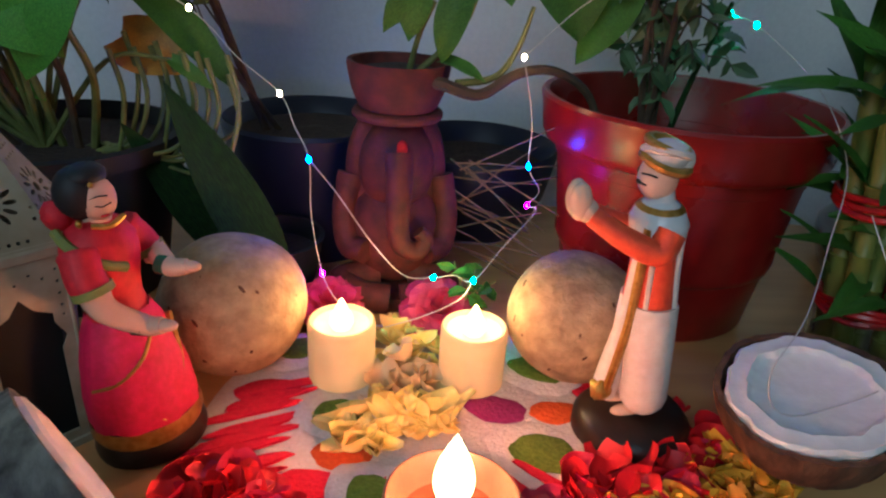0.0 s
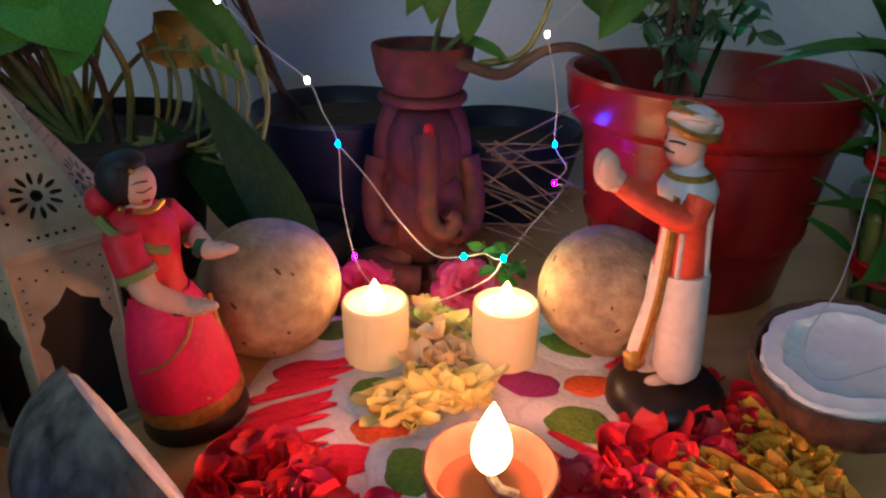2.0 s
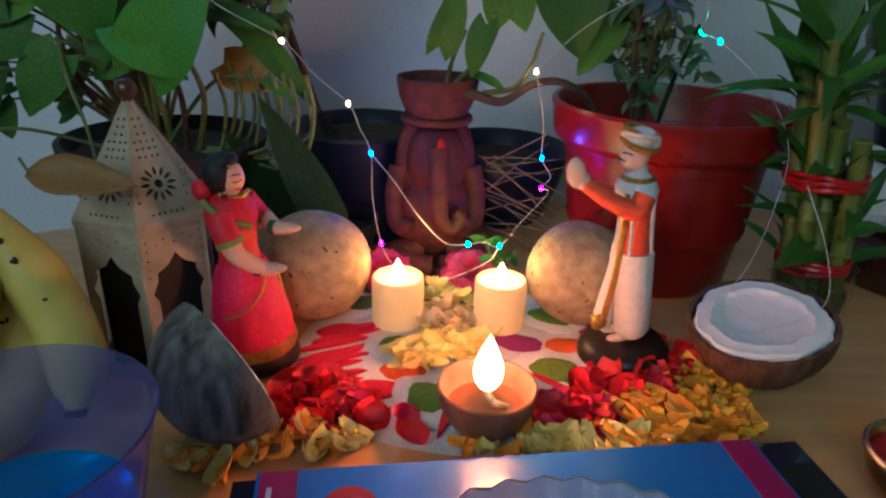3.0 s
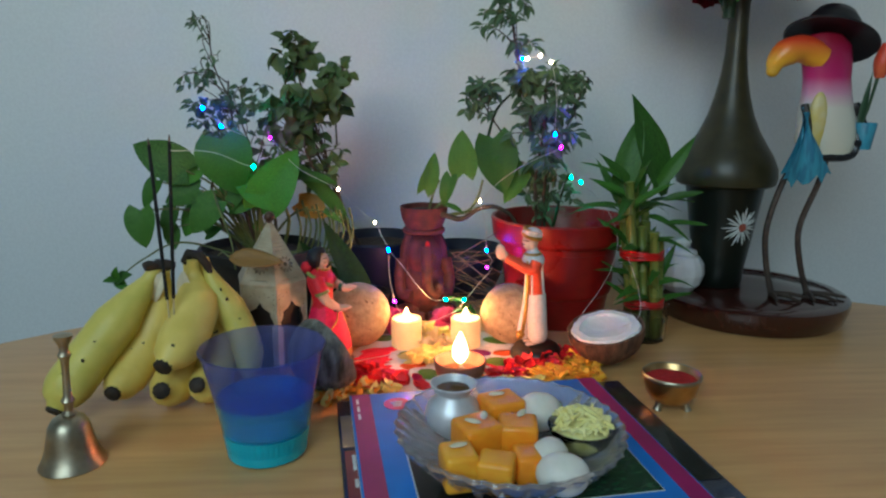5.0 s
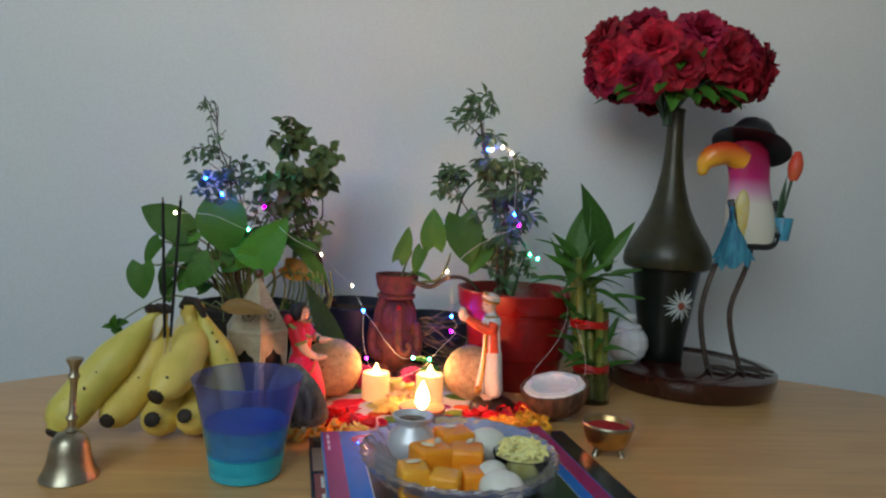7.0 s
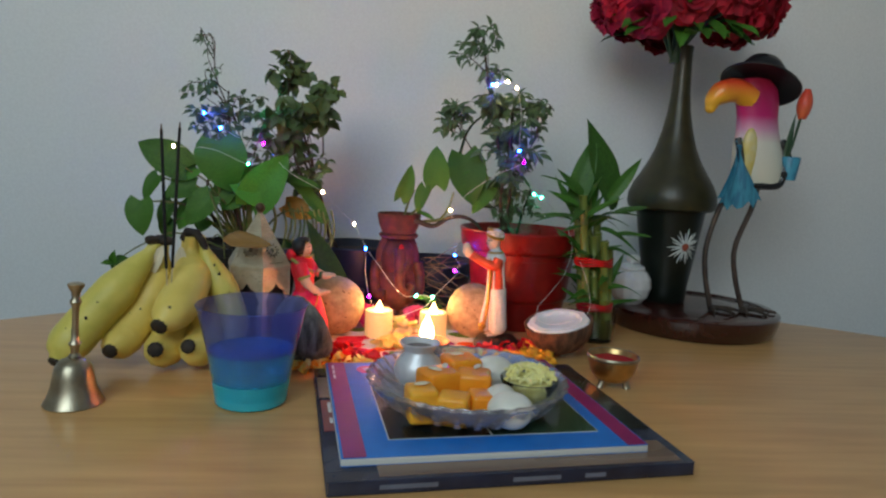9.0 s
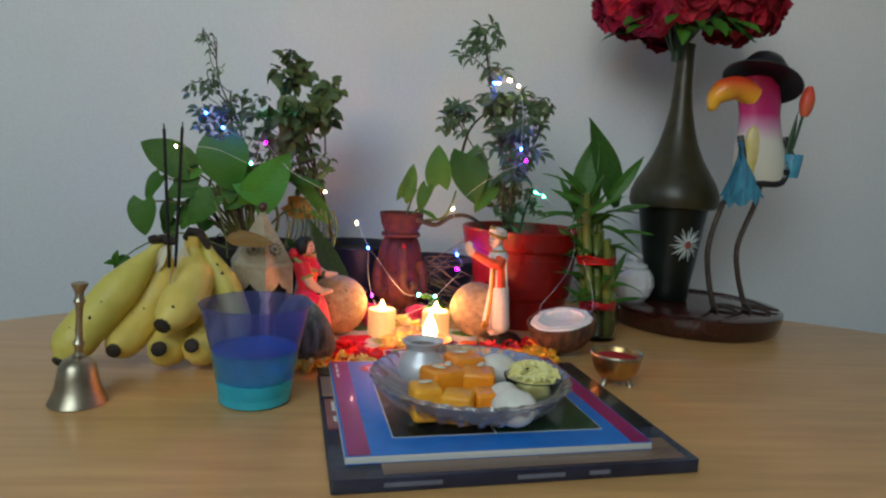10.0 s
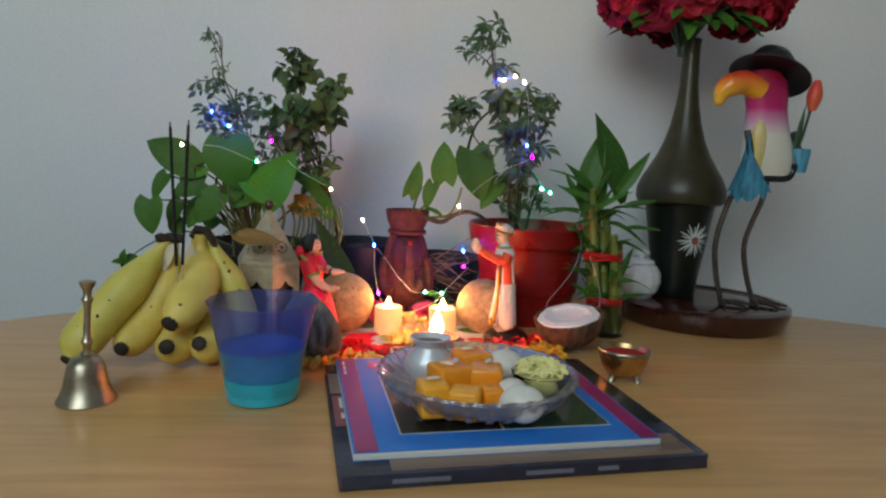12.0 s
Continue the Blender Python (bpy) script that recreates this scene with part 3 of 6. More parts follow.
def candle(at, group="battery candles"):
    c = thing("led_candle", "lit ivory plastic battery tealight candle", "candle", at, group=group)
    c.matrix_world = c.matrix_world @ Matrix.Diagonal((1.0, 1.0, 0.92, 1))
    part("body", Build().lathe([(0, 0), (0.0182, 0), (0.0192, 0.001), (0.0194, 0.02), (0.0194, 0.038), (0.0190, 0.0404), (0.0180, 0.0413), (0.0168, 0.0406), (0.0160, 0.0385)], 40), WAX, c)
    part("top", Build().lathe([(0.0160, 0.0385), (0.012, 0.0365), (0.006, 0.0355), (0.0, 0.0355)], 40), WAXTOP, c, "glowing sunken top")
    part("flame_tip", Build().lathe([(0.0, 0.0350), (0.0052, 0.0355), (0.0068, 0.039), (0.0064, 0.0425), (0.0046, 0.0470), (0.0026, 0.0515), (0.0011, 0.0550), (0.0, 0.0562)], 24), TIP, c, "glowing plastic flame")


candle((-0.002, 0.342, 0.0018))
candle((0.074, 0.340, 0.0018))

diya = thing("oil_lamp", "round reddish clay oil lamp with a burning wick", "oil lamp", (0.056, 0.218, 0.0018))
part("bowl", Build().lathe([(0, 0), (0.016, 0), (0.0175, 0.0015), (0.023, 0.009), (0.0275, 0.019), (0.0290, 0.028), (0.0288, 0.0300), (0.0276, 0.0306), (0.0266, 0.0298), (0.0250, 0.020), (0.019, 0.010), (0.010, 0.0065), (0, 0.006)], 44), CLAY, diya)
part("oil", Build().lathe([(0.0, 0.0165), (0.0225, 0.0165), (0.0226, 0.0160)], 36), OIL, diya, "dark shiny oil")
part("wick", Build().tube([(0.012, -0.004, 0.017), (0.004, -0.002, 0.0185), (0.0, 0, 0.024), (0.0005, 0, 0.032)], [0.0022, 0.0024, 0.0022, 0.0013]), WICK, diya, "charred cotton wick")
part("flame", Build().lathe([(0.0, 0.026)] + [(0.0093 * math.sin(math.pi * q ** 0.72) ** 0.9 * (1 - 0.25 * q), 0.026 + 0.037 * q) for q in [j / 18 for j in range(1, 18)]] + [(0.0, 0.063)], 36), FLAME, diya, "bright yellow flame")


def wood_apple(at, r, turn):
    b = Build().ell((0, 0, r * 0.985), (r, r, r * 0.99), 0, 40, 26, lump=0.03, lump_scale=26)
    w = thing("wood_apple", "round beige wood apple with a mottled hard rind", "fruit", at, turn, group="wood apples")
    part("rind", b, WOODAPPLE, w)
    part("stalk_scar", Build().ell((0, 0, 0), (0.004, 0.004, 0.0015), 0, 12, 6), BROWN, w, m=pose(r * 0.5, r * 0.75, r * 1.38, -35, 25, 0))
    rnd = random.Random(turn)
    for _ in range(9):
        a, h = rnd.uniform(math.pi, 2 * math.pi) - math.radians(turn), rnd.uniform(-0.6, 0.75)
        d = Vector((math.cos(a) * math.sqrt(1 - h * h), math.sin(a) * math.sqrt(1 - h * h), h))
        part("blemish", Build().ell((0, 0, 0), (rnd.uniform(0.0009, 0.0032), rnd.uniform(0.0006, 0.0013), 0.0005), 0, 8, 5), SHELL, w, m=aim(Vector((0, 0, r * 0.985)) + d * r * 0.994, d.cross(Vector((rnd.uniform(-1, 1), 0.3, 1))), d))


wood_apple((-0.065, 0.352, 0.0005), 0.042, 20)
wood_apple((0.135, 0.354, 0.0005), 0.040, 320)


def coconut(at, r, normal, outer, label, deep=1.0):
    """Half a coconut: its shell, opening along normal, and a ring of white flesh."""
    c = thing("coconut_half", label, "coconut", at, group="coconut halves")
    m = aim((0, 0, 0), Vector(normal).orthogonal(), normal)
    n = 14
    sh = [(r * math.sin(a), -r * deep * math.cos(a)) for a in [math.pi / 2 * k / n for k in range(n + 1)]]
    inn = [(0.93 * x, 0.93 * y) for x, y in reversed(sh)]
    def uneven(a, i):
        return 1 + 0.012 * math.sin(3 * a) + 0.012 * math.sin(7 * a + 1) + 0.007 * math.sin(23 * a) + 0.005 * math.sin(37 * a + 2)
    part("shell", Build().lathe(sh + inn, 120, m=m, wave=uneven), outer, c)
    fl = [(0.925 * r * math.sin(a), -0.925 * r * deep * math.cos(a)) for a in [math.pi / 2 * k / n for k in range(n + 1)]]
    fl += [(0.89 * r, 0.016 * r + 0.0008), (0.80 * r, 0.02 * r), (0.70 * r, 0.002)]
    fl += [(0.66 * r * math.sin(a), -0.09 * r * math.cos(a)) for a in [math.pi / 2 * (1 - k / n) for k in range(1, n + 1)]]
    part("flesh", Build().lathe(fl, 120, m=m, wave=lambda a, i: 1 - 0.035 + 0.022 * math.sin(3 * a + 1) + 0.018 * math.sin(7 * a) + 0.013 * math.sin(11 * a + 2) + 0.010 * math.sin(17 * a + i) + 0.006 * math.sin(29 * a)), FLESH, c, "moist white flesh")
    return c


coconut((0.236, 0.275, 0.0475), 0.0455, (-0.20, -0.12, 1), SHELL, "halved brown coconut with white flesh facing up")
coconut((-0.087, 0.212, 0.0455), 0.0425, (0.69, 0.635, 0.345), HUSK, "halved grey coconut lying on its side")


# ---- dolls, each one plain mesh ----
lady = Build()
lady.lathe([(0, 0), (0.0235, 0), (0.024, 0.004), (0.022, 0.010), (0, 0.010)], 28, 4)
lady.lathe([(0, 0.009), (0.0225, 0.009), (0.0238, 0.012), (0.0232, 0.0175)], 28, 2)
lady.lathe([(0.0231, 0.0175), (0.0225, 0.030), (0.0200, 0.045), (0.0165, 0.058), (0.0125, 0.067)], 28, 0, wave=lambda a, i: 1 + 0.03 * math.sin(9 * a))
lady.lathe([(0.0125, 0.066), (0.0115, 0.072), (0.0125, 0.080), (0.0148, 0.090), (0.0150, 0.097), (0.0110, 0.104), (0.0055, 0.107)], 24, 1, m=Matrix.Diagonal((0.92, 1.05, 1, 1)))
lady.tube(smooth_path([(-0.009, -0.0105, 0.1045), (-0.001, -0.0148, 0.1000), (0.008, -0.0128, 0.0930), (0.0130, -0.0050, 0.0880)]), 0.0021, 8, 3)
lady.tube(smooth_path([(-0.006, -0.0205, 0.038), (0.006, -0.0195, 0.042), (0.0145, -0.0125, 0.050), (0.0160, -0.0040, 0.060)]), 0.0008, 6, 2)
lady.tube(smooth_path([(0.017, -0.014, 0.020), (0.020, 0.002, 0.036), (0.014, 0.012, 0.058)]), 0.0016, 6, 2)
HEAD = Matrix.Translation((0.0035, 0, 0.107)) @ Matrix.Scale(0.74, 4) @ Matrix.Translation((-0.0035, 0, -0.107))
lady.tube([(0.002, 0, 0.102), (0.003, 0, 0.112)], [0.0055, 0.0050], 12, 5)
lady.ell((0.0055, -0.001, 0.1180), (0.0096, 0.0100, 0.0120), 5, m=HEAD)
lady.ell((-0.0022, -0.002, 0.1215), (0.0128, 0.0132, 0.0146), 6, m=HEAD)
lady.ell((0.0015, 0, 0.1300), (0.0105, 0.0112, 0.0068), 6, m=HEAD)
lady.ell((-0.0125, 0.000, 0.114), (0.0075, 0.0085, 0.0090), 6, m=HEAD)
lady.ell((-0.0160, -0.006, 0.110), (0.0078, 0.0070, 0.0085), 1, lump=0.25, lump_scale=240, m=HEAD)
lady.tube([(0.0085, -0.0098, 0.1205), (0.0120, -0.0076, 0.1215), (0.0145, -0.0040, 0.1205)], 0.0005, 5, 6, m=HEAD)
lady.tube([(0.0100, -0.0094, 0.1165), (0.0125, -0.0074, 0.1155), (0.0150, -0.0030, 0.1165)], 0.0004, 5, 6, m=HEAD)
lady.tube([(0.0110, -0.0082, 0.1105), (0.0135, -0.0050, 0.1105)], 0.0006, 5, 1, m=HEAD)
lady.ell((0.0015, -0.0140, 0.1085), (0.0017, 0.0017, 0.0022), 2, m=HEAD)
lady.ell((0.0095, -0.0080, 0.1275), (0.0014, 0.0014, 0.0014), 2, m=HEAD)
lady.tube(smooth_path([(0.0055, -0.0085, 0.1065), (0.011, -0.005, 0.1055), (0.0125, 0.002, 0.1070)]), 0.0012, 6, 2)
for sy, tip in ((-1, (0.027, -0.012, 0.066)), (1, (0.029, 0.010, 0.081))):
    el = (0.010, sy * 0.019, 0.080 + 0.004 * sy)
    lady.tube(smooth_path([(0.001, sy * 0.0135, 0.098), (0.004, sy * 0.0175, 0.090), (0.006, sy * 0.0185, 0.085)]), [0.0072, 0.0080, 0.0076] + [0.0074] * 10, 10, 1)
    lady.tube([(0.006, sy * 0.0185, 0.086), (0.0068, sy * 0.0187, 0.083)], 0.0080, 10, 3)
    path = smooth_path([(0.006, sy * 0.0185, 0.084), el, (tip[0] - 0.008, tip[1], tip[2]), tip])
    lady.tube(path, [0.0060 - 0.0026 * k / (len(path) - 1) for k in range(len(path))], 10, 5)
    lady.tube([(tip[0] - 0.0125, tip[1] + sy * 0.0008, tip[2] + 0.0006), (tip[0] - 0.0085, tip[1], tip[2])], 0.0045, 10, 7)
    lady.ell(tip, (0.0062, 0.0030, 0.0026), 5)
solid("lady_doll", lady, [SAREE, BLOUSE, GOLD, GREENP, BASEB, SKIN, HAIR, BANGLE], "painted clay doll in a pink saree on black base", "doll", (-0.095, 0.288, 0.0008), -20)
bpy.data.objects["lady_doll"].matrix_world = pose(-0.092, 0.288, 0.0012, 0, -6, 0) @ pose(0, 0, 0, 0, 0, -10) @ Matrix.Scale(1.12, 4)

man = Build()
man.lathe([(0, 0), (0.027, 0), (0.0295, 0.003), (0.029, 0.009), (0.025, 0.014), (0.012, 0.0175), (0, 0.018)], 36, 4)
for sy in (-1, 1):
    man.tube(smooth_path([(0.002, sy * 0.0055, 0.022), (0.001, sy * 0.0072, 0.034), (0.0005, sy * 0.0070, 0.055), (0.001, sy * 0.0045, 0.078)]), [0.0082, 0.0094, 0.0106, 0.0112, 0.0114] + [0.0114] * 20, 14, 1)
    man.ell((-0.006, sy * 0.0055, 0.0185), (0.0078, 0.0034, 0.0030), 3)
man.lathe([(0.0132, 0.069), (0.0142, 0.073), (0.0126, 0.090), (0.0118, 0.104), (0.0138, 0.114), (0.0125, 0.121), (0.0065, 0.126)], 24, 0, m=Matrix.Translation((0.0005, 0, 0)) @ Matrix.Diagonal((0.82, 1.02, 1, 1)))
man.tube(smooth_path([(-0.006, -0.003, 0.118), (-0.0075, -0.003, 0.100), (-0.0090, -0.002, 0.072), (-0.0130, 0.0, 0.045), (-0.0155, 0.002, 0.025)]), [0.0024 + 0.0002 * j for j in range(20)] + [0.0064] * 30, 12, 1)
man.tube(smooth_path([(-0.0085, -0.0092, 0.118), (-0.0092, -0.0080, 0.098), (-0.0110, -0.0072, 0.070), (-0.0145, -0.0058, 0.046), (-0.0175, -0.0052, 0.030)]), 0.0022, 8, 2)
man.ell((-0.0185, -0.002, 0.030), (0.0052, 0.0056, 0.0060), 2, lump=0.3, lump_scale=260)
man.tube(smooth_path([(0.0068, -0.0100, 0.118), (0.0072, -0.0092, 0.098), (0.0082, -0.0105, 0.070)]), 0.0017, 7, 1)
man.tube(smooth_path([(-0.0050, -0.0112, 0.116), (-0.0050, -0.0102, 0.098), (-0.0062, -0.0116, 0.070)]), 0.0013, 7, 1)
man.lathe([(0.0142, 0.113), (0.0150, 0.118), (0.0120, 0.124), (0.0065, 0.128)], 22, 5, m=Matrix.Diagonal((0.85, 1.0, 1, 1)))
man.tube([(0, 0, 0.122), (-0.001, 0, 0.132)], [0.0070, 0.0060], 12, 5)
man.lathe([(0.0112, 0.1225), (0.0122, 0.1240), (0.0098, 0.1262)], 22, 3 - 1, m=Matrix.Diagonal((0.85, 1.0, 1, 1)))
HEAD = Matrix.Translation((-0.003, 0, 0.129)) @ Matrix.Scale(0.79, 4) @ Matrix.Translation((0.001, 0, -0.129))
man.ell((-0.001, 0, 0.1405), (0.0112, 0.0104, 0.0135), 3, 20, 14, m=HEAD)
man.ell((0.002, 0, 0.1525), (0.0128, 0.0124, 0.0088), 1, 20, 12, m=HEAD)
man.ell((0.0105, 0, 0.1500), (0.0072, 0.0090, 0.0080), 1, 16, 10, m=HEAD)
for sy in (-1, 1):
    man.tube([(-0.0118, sy * 0.0025, 0.1436), (-0.0090, sy * 0.0072, 0.1440), (-0.0060, sy * 0.0094, 0.1430)], 0.0006, 5, 6, m=HEAD)
for k, (z, tl) in enumerate(((0.1490, 12), (0.1535, -16), (0.1580, 8))):
    ring = [Vector((0.0130 * math.cos(a), 0.0122 * math.sin(a), 0)) for a in [2 * math.pi * j / 24 for j in range(25)]]
    man.tube([HEAD @ pose(0.002, 0, z, tl, 16, 0) @ (p * (1 - 0.08 * k)) for p in ring], 0.0021, 7, 2 if k != 1 else 1, cap=False)
man.tube([(-0.0098, -0.0058, 0.1378), (-0.0122, 0, 0.1385), (-0.0098, 0.0058, 0.1378)], [0.0006, 0.0015, 0.0006], 6, 6, m=HEAD)
for sy in (-1, 1):
    path = smooth_path([(0.0, sy * 0.0125, 0.117), (-0.006, sy * 0.0150, 0.109), (-0.020, sy * 0.0105, 0.115), (-0.032, sy * 0.0035, 0.123)])
    man.tube(path, [0.0068 - 0.0022 * k / (len(path) - 1) for k in range(len(path))], 12, 0)
    man.ell((-0.0375, sy * 0.0026, 0.1295), (0.0052, 0.0030, 0.0088), 3, m=None)
man.ell((-0.0335, 0, 0.1245), (0.0052, 0.0058, 0.0055), 3)
solid("man_doll", man, [KURTA, DHOTI, GOLD, SKINP, BASEB, CERAMIC, HAIR], "painted clay doll in orange tunic, turban and white dhoti", "doll", (0.160, 0.297, 0.0018), 6)
bpy.data.objects["man_doll"].matrix_world = pose(0.1575, 0.297, 0.0024, 0, -3.5, 0) @ pose(0, 0, 0, 0, 0, 6) @ Matrix.Scale(1.055, 4)


# ---- lantern ----
lantern = thing("lantern", "cream punched-metal hexagonal candle lantern with arched openings", "lantern", (-0.160, 0.297, 0), 16)
R6 = 0.041


def ring(cx, cy, rx, ry=None, n=10, a0=0.0):
    ry = ry or rx
    return [(cx + rx * math.cos(2 * math.pi * k / n) * math.cos(a0) - ry * math.sin(2 * math.pi * k / n) * math.sin(a0),
             cy + rx * math.cos(2 * math.pi * k / n) * math.sin(a0) + ry * math.sin(2 * math.pi * k / n) * math.cos(a0)) for k in range(n)]


w6 = R6  # side of a hexagon
arch = [(-0.0135, 0.004), (0.0135, 0.004), (0.0135, 0.052), (0.0165, 0.058), (0.0125, 0.066), (0.0125, 0.071), (0.005, 0.075), (0.0, 0.082), (-0.005, 0.075), (-0.0125, 0.071), (-0.0125, 0.066), (-0.0165, 0.058), (-0.0135, 0.052)]
panel = Build()
holes = [arch] + [ring(x, y, 0.0008, n=6) for x in (-0.0168, 0.0168) for y in (0.069, 0.074, 0.080, 0.086, 0.092)] + [ring(x, 0.089 + 0.003 * (k % 2), 0.0008, n=6) for k, x in enumerate((-0.011, -0.006, 0, 0.006, 0.011))]
panel.plate([[(-w6 / 2, 0), (w6 / 2, 0), (w6 / 2, 0.100), (-w6 / 2, 0.100)]] + holes)
panel_mesh = panel.mesh("side_panel", LANTERN, False)
roof = Build()
rh, slant = 0.068, math.hypot(0.068, (R6 + 0.001) * math.cos(math.pi / 6))
half = (R6 + 0.001) / 2
fy = slant * 0.28
flower = [ring(0, fy, 0.0026, n=12)] + [ring(0.0078 * math.cos(a), fy + 0.0078 * math.sin(a), 0.0029, 0.0011, 8, a) for a in [2 * math.pi * k / 12 for k in range(12)]]
rnd = random.Random(5)
dots = [ring(x, y, 0.0009, n=6) for y in [slant * q for q in (0.05, 0.50, 0.56, 0.62, 0.68, 0.74, 0.80)] for x in (-0.009, -0.0055, -0.002, 0.0018, 0.0053, 0.009) if abs(x) < half * (1 - y / slant) - 0.0018]
dots += [ring(sx * 0.0145, fy + dy, 0.0009, n=6) for sx in (-1, 1) for dy in (-0.009, -0.004)]
roof.plate([[(-half, 0), (half, 0), (0.002, slant * 0.95), (-0.002, slant * 0.95)]] + flower + dots)
roof_mesh = roof.mesh("roof_panel", LANTERN, False)
ap = R6 * math.cos(math.pi / 6)
lean = math.degrees(math.atan2(rh, ap + 0.001))
for k in range(6):
    p = part("side_panel", panel_mesh, None, lantern, m=pose(0, 0, 0, 0, 0, 60 * k + 30) @ pose(0, -ap, 0.004, 90, 0, 0))
    thick(p, 0.0008)
    p = part("roof_panel", roof_mesh, None, lantern, m=pose(0, 0, 0, 0, 0, 60 * k + 30) @ pose(0, -ap - 0.001, 0.108, lean, 0, 0))
    thick(p, 0.0008)
    p0 = pose(0, 0, 0, 0, 0, 60 * k) @ Vector((0, -R6, 0))
    part("corner_strip", Build().tube([(p0.x, p0.y, 0.002), (p0.x, p0.y, 0.108), (0, 0, 0.174)], 0.0011, 6), LANTERN, lantern)
part("eave_band", Build().lathe([(R6 * 0.98, 0.102), (R6 * 1.04, 0.103), (R6 * 1.05, 0.107), (R6 * 1.02, 0.1095), (R6 * 0.97, 0.108)], 6, m=pose(0, 0, 0, 0, 0, -90)), LANTERN, lantern, smooth=False)
part("base_plate", Build().lathe([(0, 0.0), (R6 * 1.06, 0.0), (R6 * 1.06, 0.004), (0, 0.004)], 6, m=pose(0, 0, 0, 0, 0, -90)), LANTERN, lantern, smooth=False)
# added black sheet behind the arches: imitates the shade of the unlit inside
part("shade_liner", Build().lathe([(R6 * 0.80, 0.004), (R6 * 0.80, 0.098)], 6, m=pose(0, 0, 0, 0, 0, -90)).lathe([(0, 0.098), (R6 * 0.80, 0.098)], 6, m=pose(0, 0, 0, 0, 0, -90)), BLACKPOT, lantern, "added black liner that stands in for inside shade", False)
part("finial", Build().ell((0, 0, 0.179), 0.0062, 0, 16, 10).tube([(0, 0, 0.17), (0, 0, 0.176)], 0.003, 8), BEAD, lantern, "dark bronze ball finial")


# ---- fruit, sticks, bell and tumbler ----
def banana(name_parent, pts, r, mt):
    p = smooth_path(pts, 7)
    n = len(p)
    rads = []
    for i in range(n):
        u = i / (n - 1)
        rads.append(r * (0.30 if u < 0.12 else min(1.0, 0.30 + 2.3 * (u - 0.12)) if u < 0.45 else 1.0 if u < 0.80 else max(0.38, 1.0 - 2.0 * (u - 0.80) - 4.5 * max(0, u - 0.92))))
    b = part("banana", Build().tube(p, rads, 10), mt, name_parent)
    d = (p[-1] - p[-2]).normalized()
    part("tip", Build().tube([p[-1] - d * 0.001, p[-1] + d * 0.0025, p[-1] + d * 0.0045], [rads[-1] * 1.02, rads[-1] * 1.0, rads[-1] * 0.7], 10), BROWN, b, "black blossom end")
    rnd = random.Random(int(r * 1e6) + n + int(1000 * abs(p[0].x)))
    for _ in range(4):
        i = rnd.randrange(n // 3, n - 5)
        a = rnd.uniform(-0.6, 0.9)
        q = p[i] + Vector((math.sin(a) * 0.4, -math.cos(a), 0.35)).normalized() * rads[i] * 0.97
        part("spot", Build().ell(q, (rnd.uniform(0.001, 0.0022), 0.001, rnd.uniform(0.0008, 0.003)), 0, 8, 5), BROWN, b)


bunch = thing("banana_bunch", "bunch of ripe yellow bananas with brown stems", "bananas")
SL, SR = Vector((-0.258, 0.216, 0.140)), Vector((-0.225, 0.220, 0.148))
for pts, r, skin in (
        ([SL + Vector((-0.004, 0, 0)), (-0.278, 0.205, 0.115), (-0.305, 0.184, 0.078), (-0.329, 0.156, 0.042), (-0.339, 0.138, 0.020)], 0.0228, BANANAG),
        ([SL + Vector((0.002, 0.004, -0.003)), (-0.262, 0.228, 0.110), (-0.272, 0.216, 0.070), (-0.288, 0.188, 0.036), (-0.293, 0.158, 0.027)], 0.0215, BANANA),
        ([SR, (-0.226, 0.222, 0.122), (-0.222, 0.206, 0.097), (-0.227, 0.176, 0.077), (-0.237, 0.143, 0.060)], 0.0240, BANANA),
        ([SR + Vector((-0.006, 0.006, -0.002)), (-0.236, 0.236, 0.100), (-0.240, 0.222, 0.052), (-0.243, 0.186, 0.0255), (-0.243, 0.150, 0.032)], 0.0222, BANANA),
        ([SR + Vector((0.004, 0.008, -0.003)), (-0.216, 0.236, 0.098), (-0.208, 0.224, 0.050), (-0.206, 0.188, 0.025), (-0.210, 0.155, 0.035)], 0.0210, BANANA),
        ([SR + Vector((0.010, 0.002, 0)), (-0.206, 0.222, 0.121), (-0.187, 0.222, 0.084), (-0.174, 0.216, 0.048), (-0.172, 0.204, 0.020)], 0.0165, BANANAG)):
    banana(bunch, pts, r, skin)
part("crown", Build().tube([SL + Vector((-0.007, -0.002, -0.003)), SL + Vector((-0.002, 0, 0.003)), SL + Vector((0.006, 0.002, 0.002)), SL + Vector((0.014, 0.003, 0.001))], [0.0045, 0.0065, 0.006, 0.004], 10), BROWN, bunch, "dried brown crown")
part("crown", Build().tube([SR + Vector((-0.010, 0.003, -0.004)), SR + Vector((-0.004, 0, 0.005)), SR + Vector((0.006, 0, 0.004)), SR + Vector((0.013, 0, -0.006)), SR + Vector((0.017, 0, -0.018))], [0.0045, 0.0058, 0.0055, 0.0046, 0.0036], 10), BROWN, bunch, "dried brown crown")
part("stem_stub", Build().tube([SL + Vector((-0.002, -0.002, 0.002)), SL + Vector((-0.009, -0.008, 0.004)), SL + Vector((-0.012, -0.011, 0.003))], [0.005, 0.0055, 0.0045], 9), BROWN, bunch)
for dx in (-0.008, 0.012):
    part("split_peel", leaf(0.045, 0.014, 0.0, 0.3, 0.5, 0.02, seed=7), ALMOND, bunch, "pale strip of split peel", m=aim(SL + Vector((0.012 + dx, -0.004, -0.004)), (-0.010 + dx, -0.008, -0.040), (0.1, -1, 0.2)))

